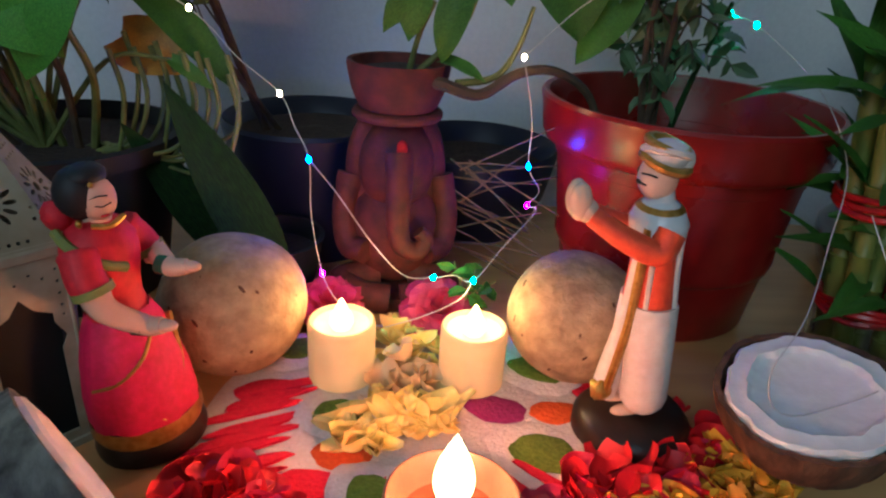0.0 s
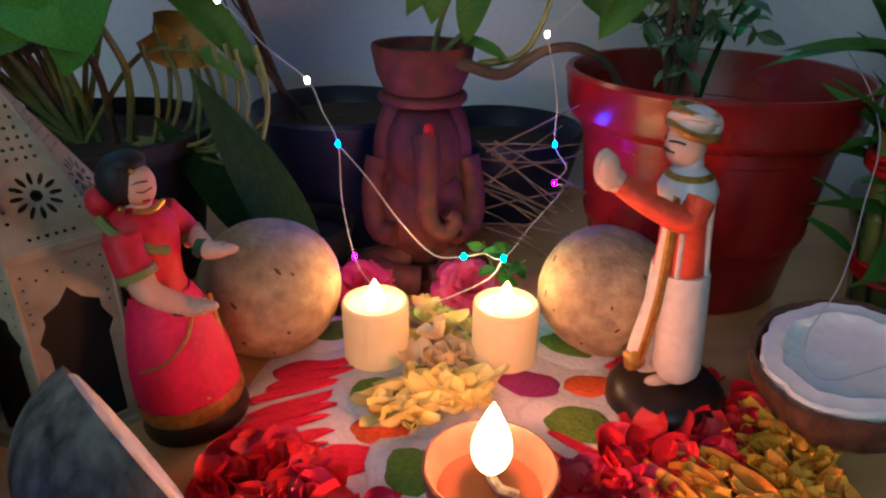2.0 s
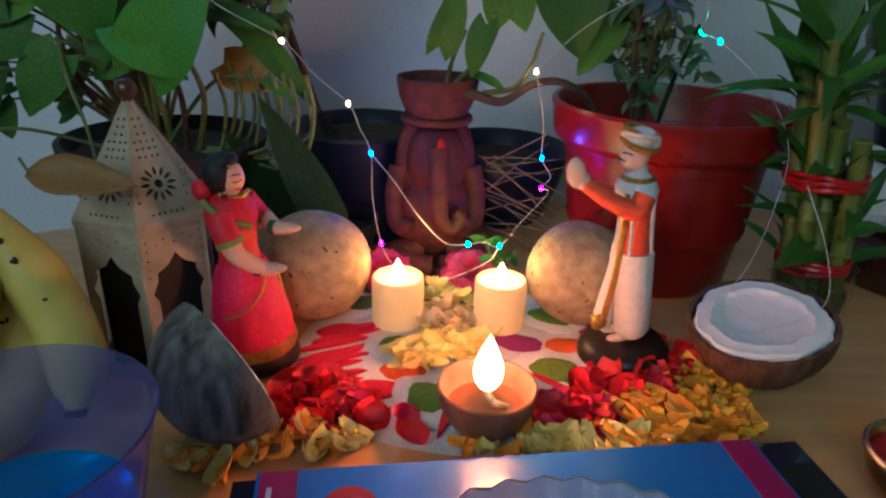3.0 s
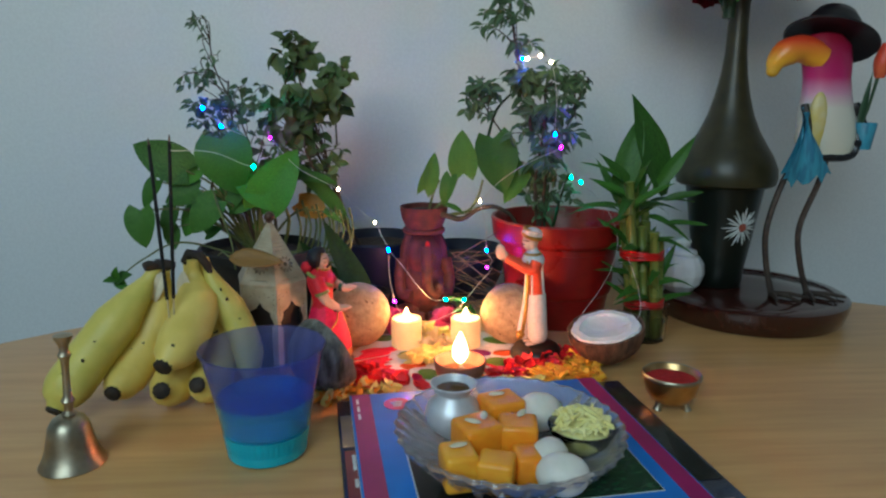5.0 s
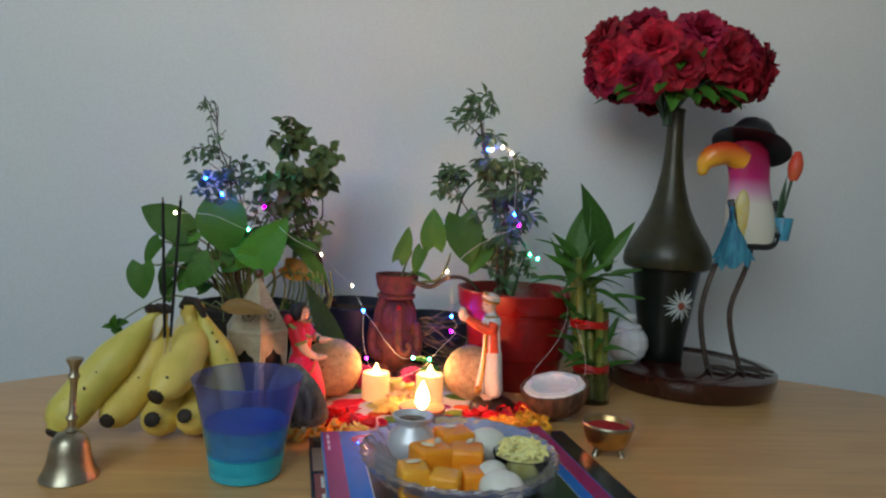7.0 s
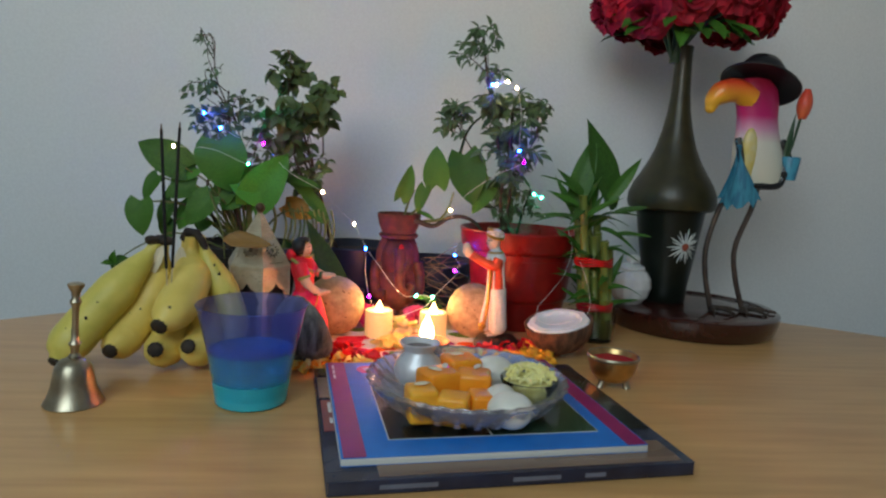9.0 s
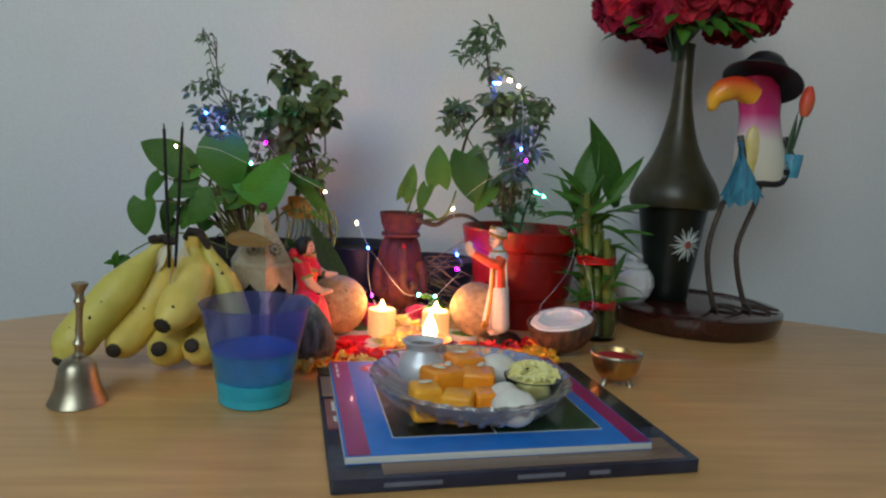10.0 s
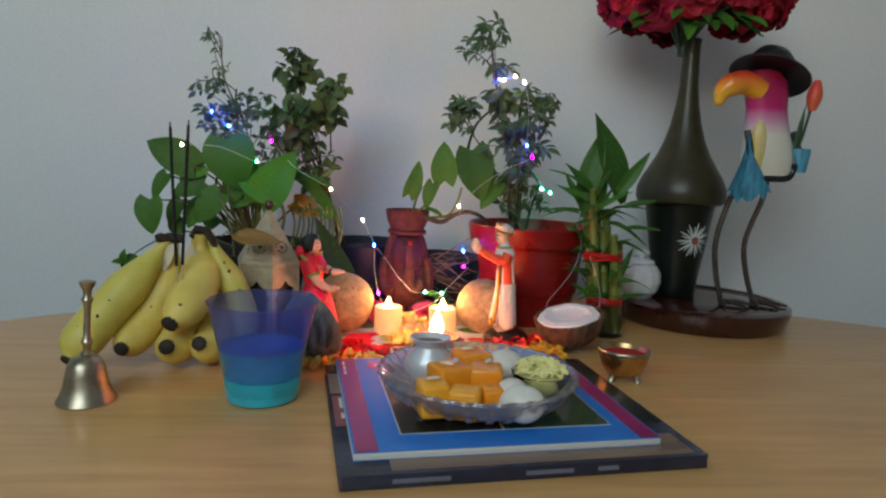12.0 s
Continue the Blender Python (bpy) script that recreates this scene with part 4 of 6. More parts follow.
for top_p, bot_p in (((-0.2475, 0.185, 0.268), (-0.2385, 0.1755, 0.090)), ((-0.2285, 0.186, 0.271), (-0.2345, 0.1755, 0.091))):
    a, b = Vector(top_p), Vector(bot_p)
    stick = thing("incense_stick", "black incense stick stuck upright into a banana", "incense", group="incense sticks")
    part("splint", Build().tube([b, b + (a - b) * 0.16], 0.0009, 6), BAMSTICK, stick, "bare bamboo end")
    part("coating", Build().tube([b + (a - b) * 0.15, b + (a - b) * 0.5, a], [0.0017, 0.0019, 0.0017], 7), ASH, stick)
    part("ember", Build().tube([a, a + (a - b) * 0.035], [0.0013, 0.0007], 6), STRAW, stick, "pale bare tip")

bell = thing("hand_bell", "worn brass hand bell with a slender turned handle", "bell", (-0.295, 0.074, 0), 0)
lean_m = pose(0, 0, 0, 0, 2, 0)
part("bell_cup", Build().lathe([(0.0262, 0.0), (0.0270, 0.0012), (0.0262, 0.003), (0.0235, 0.008), (0.0205, 0.016), (0.0185, 0.026), (0.0165, 0.036), (0.0125, 0.0425), (0.006, 0.0455), (0, 0.046), (0.004, 0.043), (0.012, 0.039), (0.0165, 0.026), (0.0215, 0.009), (0.0245, 0.001), (0.0262, 0.0)], 40), BRASS, bell)
part("handle", Build().lathe([(0.005, 0.045), (0.0062, 0.047), (0.0035, 0.050), (0.0038, 0.055), (0.0058, 0.059), (0.0035, 0.063), (0.0031, 0.075), (0.0030, 0.088), (0.0036, 0.096), (0.0055, 0.100), (0.0036, 0.104), (0.0040, 0.109), (0.0072, 0.115), (0.0075, 0.1175), (0.005, 0.1185), (0, 0.119)], 20), BRASS, bell, m=lean_m)

tumbler = thing("tumbler", "translucent blue and turquoise plastic tumbler half full of water", "tumbler", (-0.130, 0.088, 0))
part("cup_wall", Build().lathe([(0.0362, 0.010), (0.0392, 0.030), (0.0445, 0.060), (0.0508, 0.088), (0.0535, 0.0985), (0.0545, 0.1000), (0.0536, 0.1008), (0.0524, 0.0990), (0.0494, 0.088), (0.0430, 0.060), (0.0376, 0.030), (0.0345, 0.011)], 56), TUMBLER, tumbler)
part("thick_base", Build().lathe([(0, 0.0), (0.0325, 0.0), (0.0352, 0.002), (0.0362, 0.010), (0.0384, 0.0245), (0.0355, 0.0245), (0, 0.0245)], 48), TUMBLERB, tumbler, "solid turquoise base")
part("water", Build().lathe([(0, 0.0255), (0.0360, 0.0255), (0.0412, 0.0535), (0.0418, 0.0550), (0.036, 0.0540), (0, 0.0540)], 48), WATER, tumbler, "blue-tinted water")

# ---- books, dish and offerings ----
BT = 7.4
book2 = thing("book", "large hardback atlas with a navy and tan cover lying flat", "book", (-0.040, -0.107, 0.0003), BT, group="stacked books")
BW, BD = 0.306, 0.268
part("back_cover", Build().box((BW / 2, BD / 2, 0.0008), (BW, BD, 0.0016), bevel=0.0005), COVERN, book2)
part("page_block", Build().box((BW / 2, BD / 2, 0.006), (BW - 0.006, BD - 0.003, 0.0086)), PAPER, book2, "white page block", False)
part("front_cover", Build().box((BW / 2, BD / 2, 0.0110), (BW, BD, 0.0014), bevel=0.0005), COVERN, book2)
part("spine", Build().box((BW / 2, 0.0005, 0.006), (BW - 0.002, 0.0035, 0.0116), bevel=0.001), COVERN, book2)
part("tan_band", Build().box((BW / 2 + 0.015, 0.024, 0.0119), (BW - 0.05, 0.040, 0.0005)), COVERT, book2, smooth=False)
part("picture_panel", Build().box((0.012, 0.13, 0.0119), (0.018, 0.075, 0.0005)), COVERX, book2, smooth=False)
part("picture_panel", Build().box((0.012, 0.205, 0.0119), (0.020, 0.060, 0.0005)), COVERT, book2, smooth=False)
part("picture_panel", Build().box((BW - 0.014, 0.16, 0.0119), (0.022, 0.18, 0.0005)), COVERD, book2, smooth=False)
for x, w in ((0.062, 0.045), (0.165, 0.040), (0.215, 0.018)):
    part("spine_print", Build().box((x, -0.0014, 0.006), (w, 0.0006, 0.0035)), COVERBAR, book2, smooth=False)
    part("print_bar", Build().box((0.0105, 0.0, 0), (0.003, 0.012, 0.0004)), INKW, book2, smooth=False, m=pose(0, 0.115 + 0.25 * (x - 0.06), 0.0123))

book1 = thing("book", "blue softcover book with magenta edges and a dark photograph", "book", (-0.031, -0.083, 0.0124), 7.2, group="stacked books")
W1, D1 = 0.262, 0.242
part("page_block", Build().box((W1 / 2, D1 / 2, 0.0031), (W1, D1, 0.0058), bevel=0.0006), PAPER, book1, "white page block")
part("cover", Build().box((W1 / 2, D1 / 2, 0.0065), (W1, D1, 0.0009), bevel=0.0003), COVERB, book1)
part("back_cover", Build().box((W1 / 2, D1 / 2, 0.0001), (W1, D1, 0.0006)), COVERB, book1, smooth=False)
part("magenta_strip", Build().box((0.011, D1 / 2, 0.0071), (0.018, D1 - 0.001, 0.0004)), COVERM, book1, smooth=False)
part("magenta_strip", Build().box((W1 - 0.010, D1 / 2, 0.0071), (0.017, D1 - 0.001, 0.0004)), COVERM, book1, smooth=False)
part("photo_border", Build().box((0.1355, 0.105, 0.0071), (0.189, 0.150, 0.0004)), INKW, book1, smooth=False)
part("photo", Build().box((0.0860, 0.105, 0.0075), (0.088, 0.148, 0.0004)), COVERD, book1, smooth=False)
part("photo", Build().box((0.1805, 0.105, 0.0075), (0.097, 0.148, 0.0004)), COVERG, book1, smooth=False)
part("emblem", Build().lathe([(0, 0.0071), (0.013, 0.0071), (0.013, 0.0074), (0, 0.0074)], 28), COVERR, book1, "round red printed emblem", False, pose(0.045, 0.215, 0))
for k in range(3):
    part("print_bar", Build().box((0, 0, 0), (0.012 - 0.002 * k, 0.0016, 0.0003)), INKW, book1, smooth=False, m=pose(0.045, 0.218 - 0.004 * k, 0.0077))
    part("print_bar", Build().box((0, 0, 0), (0.0025, 0.011, 0.0003)), INKW, book1, smooth=False, m=pose(0.007, 0.225 - 0.016 * k, 0.0075))

DZ = 0.0202
dish = thing("glass_dish", "clear cut-glass dish with a scalloped rim", "dish", (0.080, 0.028, DZ))
def scallop(a, i):
    return 1 + (0.035 * (1 - abs(((a * 36 / (2 * math.pi)) % 1) * 2 - 1)) if 3 <= i <= 6 else 0.0)
part("bowl", Build().lathe([(0, 0.0), (0.050, 0.0), (0.057, 0.002), (0.073, 0.011), (0.085, 0.021), (0.0925, 0.030), (0.091, 0.033), (0.087, 0.0295), (0.079, 0.021), (0.065, 0.015), (0.053, 0.006), (0, 0.005)], 144, wave=scallop), GLASS, dish)
for k in range(28):
    a = 2 * math.pi * k / 28
    q = Vector((math.cos(a), math.sin(a), 0))
    part("cut_facet", Build().tube([q * 0.060 + Vector((0, 0, 0.0035)), q * 0.075 + Vector((0, 0, 0.0115)), q * 0.087 + Vector((0, 0, 0.0215))], [0.0012, 0.0042, 0.0020], 4), GLASS, dish, smooth=False)


def sweet_block(at, size, turn, mt):
    return solid("sweet_cube", Build().box((0, 0, size[2] / 2), size, bevel=0.004, seg=3), mt, "glossy orange fruit sweet cube", "sweet", at, turn, group="orange sweets")


BZ = DZ + 0.0055
for x, y, sx, sy, sz, tr, mt in ((0.034, -0.018, 0.026, 0.030, 0.030, 10, YELLOWF), (0.062, -0.024, 0.028, 0.026, 0.026, -18, YELLOWF), (0.052, 0.018, 0.034, 0.032, 0.034, 25, ORANGE), (0.086, 0.022, 0.032, 0.030, 0.032, -8, ORANGE), (0.078, 0.062, 0.034, 0.032, 0.034, 20, ORANGE), (0.087, -0.012, 0.020, 0.026, 0.024, 5, ORANGE)):
    sweet_block((x, y, BZ), (sx, sy, sz), tr, mt)
for x, y, z, tr in ((0.034, -0.016, 0.0565, 20), (0.048, 0.014, 0.0605, -30), (0.090, 0.030, 0.0585, 60), (0.058, 0.024, 0.0605, 80), (0.074, 0.064, 0.0605, 10)):
    solid("almond_sliver", Build().ell((0, 0, 0.0012), (0.0075, 0.0032, 0.0014), 0, 14, 8), ALMOND, "pale almond sliver on an orange sweet", "nut", (x, y, z), tr, group="almond slivers")
for x, y, r, tr in ((0.112, 0.066, 0.0195, 10), (0.106, -0.006, 0.0165, 60), (0.110, -0.034, 0.0185, -20)):
    solid("white_sweet", Build().ell((0, 0, r * 0.86), (r * 1.08, r * 0.92, r * 0.88), 0, 24, 16, lump=0.04, lump_scale=60), WHITESW, "smooth white egg-shaped milk sweet", "sweet", (x, y, BZ), tr, group="white sweets")
kal = thing("metal_pot", "small round silvery metal pot of water", "pot", (0.036, 0.062, BZ))
part("pot_body", Build().lathe([(0, 0), (0.012, 0), (0.014, 0.002), (0.0215, 0.010), (0.0245, 0.020), (0.0215, 0.030), (0.0145, 0.036), (0.0140, 0.039), (0.0195, 0.0455), (0.0205, 0.0475), (0.0190, 0.0480), (0.0125, 0.040), (0.0128, 0.036), (0, 0.034)], 36), SILVER, kal)
part("contents", Build().lathe([(0.0148, 0.0425), (0.007, 0.0430), (0, 0.0430)], 30), OIL, kal, "reddish liquid")
bowl = thing("glass_bowl", "small clear glass bowl of yellow shreds", "bowl", (0.139, 0.022, BZ))
part("bowl_wall", Build().lathe([(0, 0), (0.012, 0), (0.016, 0.002), (0.023, 0.013), (0.0280, 0.026), (0.0272, 0.0268), (0.0262, 0.026), (0.0215, 0.014), (0.013, 0.004), (0, 0.003)], 40), JAR, bowl)
sh = Build()
sh.ell((0, 0, 0.017), (0.0215, 0.0215, 0.0135), 0, 20, 10)
rnd = random.Random(8)
for _ in range(130):
    a, r = rnd.uniform(0, 6.28), 0.022 * math.sqrt(rnd.random())
    x, y = r * math.cos(a), r * math.sin(a)
    z = 0.0285 + 0.009 * (1 - (r / 0.022) ** 2) + rnd.uniform(-0.002, 0.002)
    d = Vector((rnd.uniform(-1, 1), rnd.uniform(-1, 1), rnd.uniform(-0.5, 0.5))) * 0.006
    c = Vector((x, y, z))
    sh.tube([c - d, c + Vector((0, 0, 0.001)), c + d], 0.0015, 4)
tagged(part("shredded_topping", sh, SHRED, bowl, "heaped pale yellow shreds"), kind="stuff")

cup = thing("metal_cup", "small footed copper cup full of red powder", "cup", (0.271, 0.157, 0))
cup.matrix_world = cup.matrix_world @ Matrix.Diagonal((1.13, 1.13, 1.0, 1))
part("cup_body", Build().lathe([(0.0125, 0.007), (0.0175, 0.010), (0.0225, 0.018), (0.0250, 0.029), (0.0258, 0.037), (0.0252, 0.0376), (0.0240, 0.036), (0.0215, 0.020), (0.012, 0.012), (0, 0.011)], 40), COPPER, cup)
part("powder", Build().lathe([(0.0232, 0.031), (0.018, 0.033), (0.008, 0.0325), (0, 0.034)], 30, wave=lambda a, i: 1 + 0.02 * math.sin(5 * a)), KUMKUM, cup, "vermilion red powder")
for k in range(3):
    a = 2 * math.pi * k / 3 + 1.5
    part("foot", Build().tube([(0.016 * math.cos(a), 0.016 * math.sin(a), 0.0), (0.0145 * math.cos(a), 0.0145 * math.sin(a), 0.005), (0.013 * math.cos(a), 0.013 * math.sin(a), 0.010)], [0.0042, 0.0030, 0.0040], 10), BRASS, cup)
part("rim_band", Build().lathe([(0.0255, 0.033), (0.0265, 0.0345), (0.0266, 0.037), (0.0256, 0.0382), (0.0246, 0.0375)], 40), BRASS, cup)


# ---- pots and plants behind ----
def pot(name, label, at, prof, mt, soil_r, soil_z, seg=48):
    p = thing(name, label, "plant pot", at)
    part("pot_wall", Build().lathe(prof, seg), mt, p)
    b = Build().lathe([(soil_r, soil_z), (soil_r * 0.7, soil_z + 0.003), (soil_r * 0.3, soil_z + 0.001), (0, soil_z + 0.004)], 28, wave=lambda a, i: 1 + (0.03 * math.sin(6 * a + i) if i else 0))
    part("soil", b, SOIL, p, "dark crumbly soil")
    return p


RP = Vector((0.219, 0.456, 0))
pot("flower_pot", "large red plastic flower pot with a wide rim", RP,
    [(0, 0), (0.064, 0), (0.067, 0.003), (0.073, 0.045), (0.0755, 0.047), (0.077, 0.052), (0.0765, 0.056), (0.083, 0.112), (0.0845, 0.118), (0.0925, 0.121), (0.0950, 0.126), (0.0975, 0.146), (0.0985, 0.1495), (0.0970, 0.1520), (0.0935, 0.1515), (0.0915, 0.146), (0.084, 0.11), (0.080, 0.108)], REDPOT, 0.083, 0.112, 64)
pot("flower_pot", "plain black plastic flower pot", (-0.205, 0.455, 0), [(0, 0), (0.062, 0), (0.077, 0.098), (0.083, 0.100), (0.084, 0.111), (0.079, 0.112), (0.075, 0.100)], BLACKPOT, 0.0755, 0.099)
pot("flower_pot", "dark blue glazed flower pot", (-0.045, 0.545, 0), [(0, 0), (0.055, 0), (0.068, 0.082), (0.072, 0.103), (0.070, 0.106), (0.066, 0.103), (0.060, 0.088)], NAVYPOT, 0.062, 0.092)
pot("flower_pot", "low dark blue glazed planter", (0.090, 0.590, 0), [(0, 0), (0.05, 0), (0.066, 0.035), (0.075, 0.074), (0.073, 0.078), (0.069, 0.074), (0.062, 0.058)], NAVYPOT, 0.063, 0.060)


def small_leaf(b, p, d, up, ln, w, mi=0):
    y = d.normalized()
    x = y.cross(up)
    x = x.normalized() if x.length > 1e-4 else y.orthogonal().normalized()
    z = x.cross(y)
    vs = [p, p + y * ln * 0.35 + x * w * 0.5 + z * w * 0.18, p + y * ln * 0.35 - z * 0.04 * ln, p + y * ln * 0.35 - x * w * 0.5 + z * w * 0.18,
          p + y * ln * 0.72 + x * w * 0.36 + z * w * 0.05, p + y * ln * 0.72 - z * 0.08 * ln, p + y * ln * 0.72 - x * w * 0.36 + z * w * 0.05, p + y * ln - z * 0.22 * ln]
    b.add(vs, [(0, 2, 1), (0, 3, 2), (1, 2, 5, 4), (2, 3, 6, 5), (4, 5, 7), (5, 6, 7)], mi)


def sprig(leaves, twigs, pts, n, ln, w, rnd, thick0=0.0012, start=0.25, mi=0):
    """A thin branch with leaves set along both sides."""
    p = smooth_path(pts, 6)
    twigs.tube(p, [thick0 * (1 - 0.7 * k / (len(p) - 1)) for k in range(len(p))], 5)
    for k in range(n):
        u = start + (1 - start) * (k + rnd.random() * 0.6) / n
        i = min(int(u * (len(p) - 1)), len(p) - 2)
        d = (p[i + 1] - p[i]).normalized()
        side = d.cross(Vector((rnd.uniform(-0.4, 0.4), -1, rnd.uniform(-0.4, 0.4)))).normalized() * (1 if k % 2 else -1)
        out = (side + d * rnd.uniform(0.1, 0.8) + Vector((rnd.uniform(-0.5, 0.5), rnd.uniform(-0.6, 0.3), rnd.uniform(-1.2, 0.0)))).normalized()
        up = Vector((rnd.uniform(-0.5, 0.5), rnd.uniform(-1, -0.1), rnd.uniform(0.1, 1)))
        q = rnd.uniform(0.65, 1.25)
        small_leaf(leaves, p[i], out, up, ln * q, w * q, mi)


def bush(name, label, at, specs, leaf_mat, seed, twig_mat=TWIG):
    """A many-branched plant: for each spec the root, the crown's middle and half sizes, and the branches' number and leaves."""
    rnd = random.Random(seed)
    o = Vector(at)
    plant = thing(name, label, "plant", at)
    for root, mid, half, nb, per, ln, w in specs:
        lv, tw = Build(), Build()
        root, mid = Vector(root) - o, Vector(mid) - o
        top_p = mid + Vector((0, 0, half[2] * 0.55))
        trunks = []
        for _ in range(2 if nb > 20 else 1):
            p = smooth_path([root + Vector((rnd.uniform(-0.006, 0.006), rnd.uniform(-0.006, 0.006), 0)), root.lerp(mid, 0.5) + Vector((rnd.uniform(-0.01, 0.01), rnd.uniform(-0.008, 0.008), 0)), mid + Vector((rnd.uniform(-0.3, 0.3) * half[0], 0, 0)), top_p], 6)
            part("stem", Build().tube(p, [(0.0026 if nb > 9 else 0.0013) * (1 - 0.6 * k / (len(p) - 1)) for k in range(len(p))], 7), twig_mat, plant)
            trunks.append(p)
        for _ in range(nb):
            while True:
                q = Vector([rnd.uniform(-1, 1) for _ in range(3)])
                if q.length < 1:
                    break
            tip = mid + Vector([q[j] * half[j] for j in range(3)])
            p = rnd.choice(trunks)
            low = [v for v in p if v.z < tip.z - 0.005] or p[:2]
            fork = low[max(0, len(low) - rnd.randrange(1, 6))]
            bend = fork.lerp(tip, 0.5) + Vector((rnd.uniform(-0.010, 0.010), rnd.uniform(-0.012, 0.008), rnd.uniform(0.0, 0.014)))
            sprig(lv, tw, [fork, bend, tip, tip + Vector((q.x * 0.010, -0.003, -0.008))], per, ln, w, rnd, 0.0009, 0.25)
        tagged(part("branchwork", tw, twig_mat, plant), kind="stuff")
        tagged(part("foliage", lv, leaf_mat, plant), kind="stuff")
    return plant


bush("leafy_plant", "bushy green houseplant with many small leaves", (-0.045, 0.545, 0.092), [
    ((-0.075, 0.540, 0.092), (-0.148, 0.468, 0.318), (0.066, 0.042, 0.066), 27, 8, 0.022, 0.0165),
    ((-0.070, 0.540, 0.092), (-0.140, 0.460, 0.235), (0.060, 0.040, 0.040), 12, 6, 0.020, 0.0125),
    ((-0.100, 0.490, 0.250), (-0.090, 0.480, 0.348), (0.020, 0.02, 0.016), 7, 7, 0.018, 0.013),
    ((-0.145, 0.470, 0.300), (-0.148, 0.455, 0.385), (0.010, 0.01, 0.012), 4, 7, 0.016, 0.011)], LEAFO, 31)
bush("feathery_plant", "thin-stemmed plant with small dark feathery leaves", (-0.205, 0.455, 0.099), [
    ((-0.205, 0.455, 0.099), (-0.232, 0.440, 0.305), (0.060, 0.040, 0.055), 20, 8, 0.0140, 0.0085),
    ((-0.215, 0.455, 0.250), (-0.262, 0.450, 0.352), (0.064, 0.02, 0.028), 6, 4, 0.012, 0.006),
    ((-0.225, 0.450, 0.290), (-0.266, 0.455, 0.405), (0.040, 0.01, 0.022), 4, 6, 0.010, 0.0035)], LEAFS, 32)
bush("potted_shrub", "tall slender potted shrub with drooping small leaves", RP + Vector((-0.03, -0.01, 0.112)), [
    ((0.185, 0.445, 0.112), (0.182, 0.425, 0.285), (0.048, 0.040, 0.086), 34, 9, 0.021, 0.0085),
    ((0.165, 0.435, 0.300), (0.132, 0.430, 0.424), (0.040, 0.02, 0.026), 11, 8, 0.016, 0.0065),
    ((0.175, 0.435, 0.240), (0.152, 0.430, 0.352), (0.024, 0.02, 0.040), 13, 9, 0.018, 0.0075),
    ((0.150, 0.440, 0.240), (0.102, 0.435, 0.325), (0.024, 0.02, 0.035), 9, 9, 0.016, 0.008),
    ((0.195, 0.440, 0.240), (0.224, 0.425, 0.330), (0.020, 0.02, 0.036), 9, 8, 0.014, 0.007),
    ((0.195, 0.450, 0.112), (0.198, 0.445, 0.185), (0.034, 0.03, 0.035), 12, 5, 0.016, 0.008)], LEAFS, 33)
shrub = thing("broad_vine", "variegated heart-leaved vine trained over two pots", "plant", (0.035, 0.445, 0.158))
heart_meshes = [leaf(1.0, 0.86, 0.16, 0.28, 0.22, 0.02, seed=k).mesh("leaf", LEAFV) for k in range(3)]
heart_dark = [leaf(1.0, 0.80, 0.14, 0.30, 0.22, 0.02, seed=k + 5).mesh("leaf", LEAF) for k in range(3)]
long_meshes = [leaf(1.0, 0.42, 0.05, 0.30, 0.25, 0.02, seed=k + 9).mesh("leaf", LEAF) for k in range(2)]


def big_leaf(plant, mesh, base, tip, face, width=1.0):
    """A leaf from its stalk end to its tip, with its upper side turned to face."""
    o = plant.matrix_world.translation
    d = Vector(tip) - Vector(base)
    m = aim(Vector(base) - o, d, face, 1.0) @ Matrix.Diagonal((d.length * width, d.length, d.length, 1))
    return part("leaf", mesh, None, plant, m=m)


def stem(plant, pts, r, mt=STEM):
    o = plant.matrix_world.translation
    p = [Vector(q) - o for q in smooth_path(pts, 7)]
    return part("stem", Build().tube(p, [r * (1 - 0.45 * k / (len(p) - 1)) for k in range(len(p))], 7), mt, plant)


stem(shrub, [(0.030, 0.440, 0.158), (0.050, 0.430, 0.158), (0.075, 0.432, 0.152), (0.100, 0.440, 0.165), (0.125, 0.446, 0.166), (0.150, 0.452, 0.15), (0.165, 0.455, 0.115)], 0.0044, TWIG)
stem(shrub, [(0.060, 0.432, 0.158), (0.085, 0.44, 0.162), (0.098, 0.442, 0.180), (0.105, 0.440, 0.205)], 0.0026)
stem(shrub, [(0.030, 0.442, 0.160), (0.036, 0.440, 0.185), (0.045, 0.438, 0.205)], 0.0022)
stem(shrub, [(0.034, 0.442, 0.160), (0.062, 0.440, 0.190), (0.074, 0.438, 0.222)], 0.0022)
for base, tip, face, kind, w in (
        ((0.024, 0.436, 0.192), (0.043, 0.425, 0.240), (0.45, -1, 0.2), heart_meshes[0], 0.62), ((0.078, 0.436, 0.214), (0.072, 0.425, 0.272), (-0.2, -1, 0.15), heart_meshes[1], 0.80),
        ((0.060, 0.436, 0.210), (0.047, 0.424, 0.172), (-0.3, -1, 0.3), heart_meshes[2], 0.62), ((0.118, 0.440, 0.262), (0.132, 0.415, 0.190), (-0.1, -1, 0.2), heart_dark[0], 0.95),
        ((0.100, 0.445, 0.235), (0.150, 0.430, 0.262), (0.1, -1, 0.6), heart_dark[1], 0.55), ((0.160, 0.445, 0.225), (0.138, 0.425, 0.175), (0.2, -1, 0.3), heart_dark[2], 0.7),
        ((0.052, 0.440, 0.170), (0.080, 0.430, 0.166), (0.1, -0.6, 1), heart_dark[0], 0.5)):
    big_leaf(shrub, kind, base, tip, face, w)
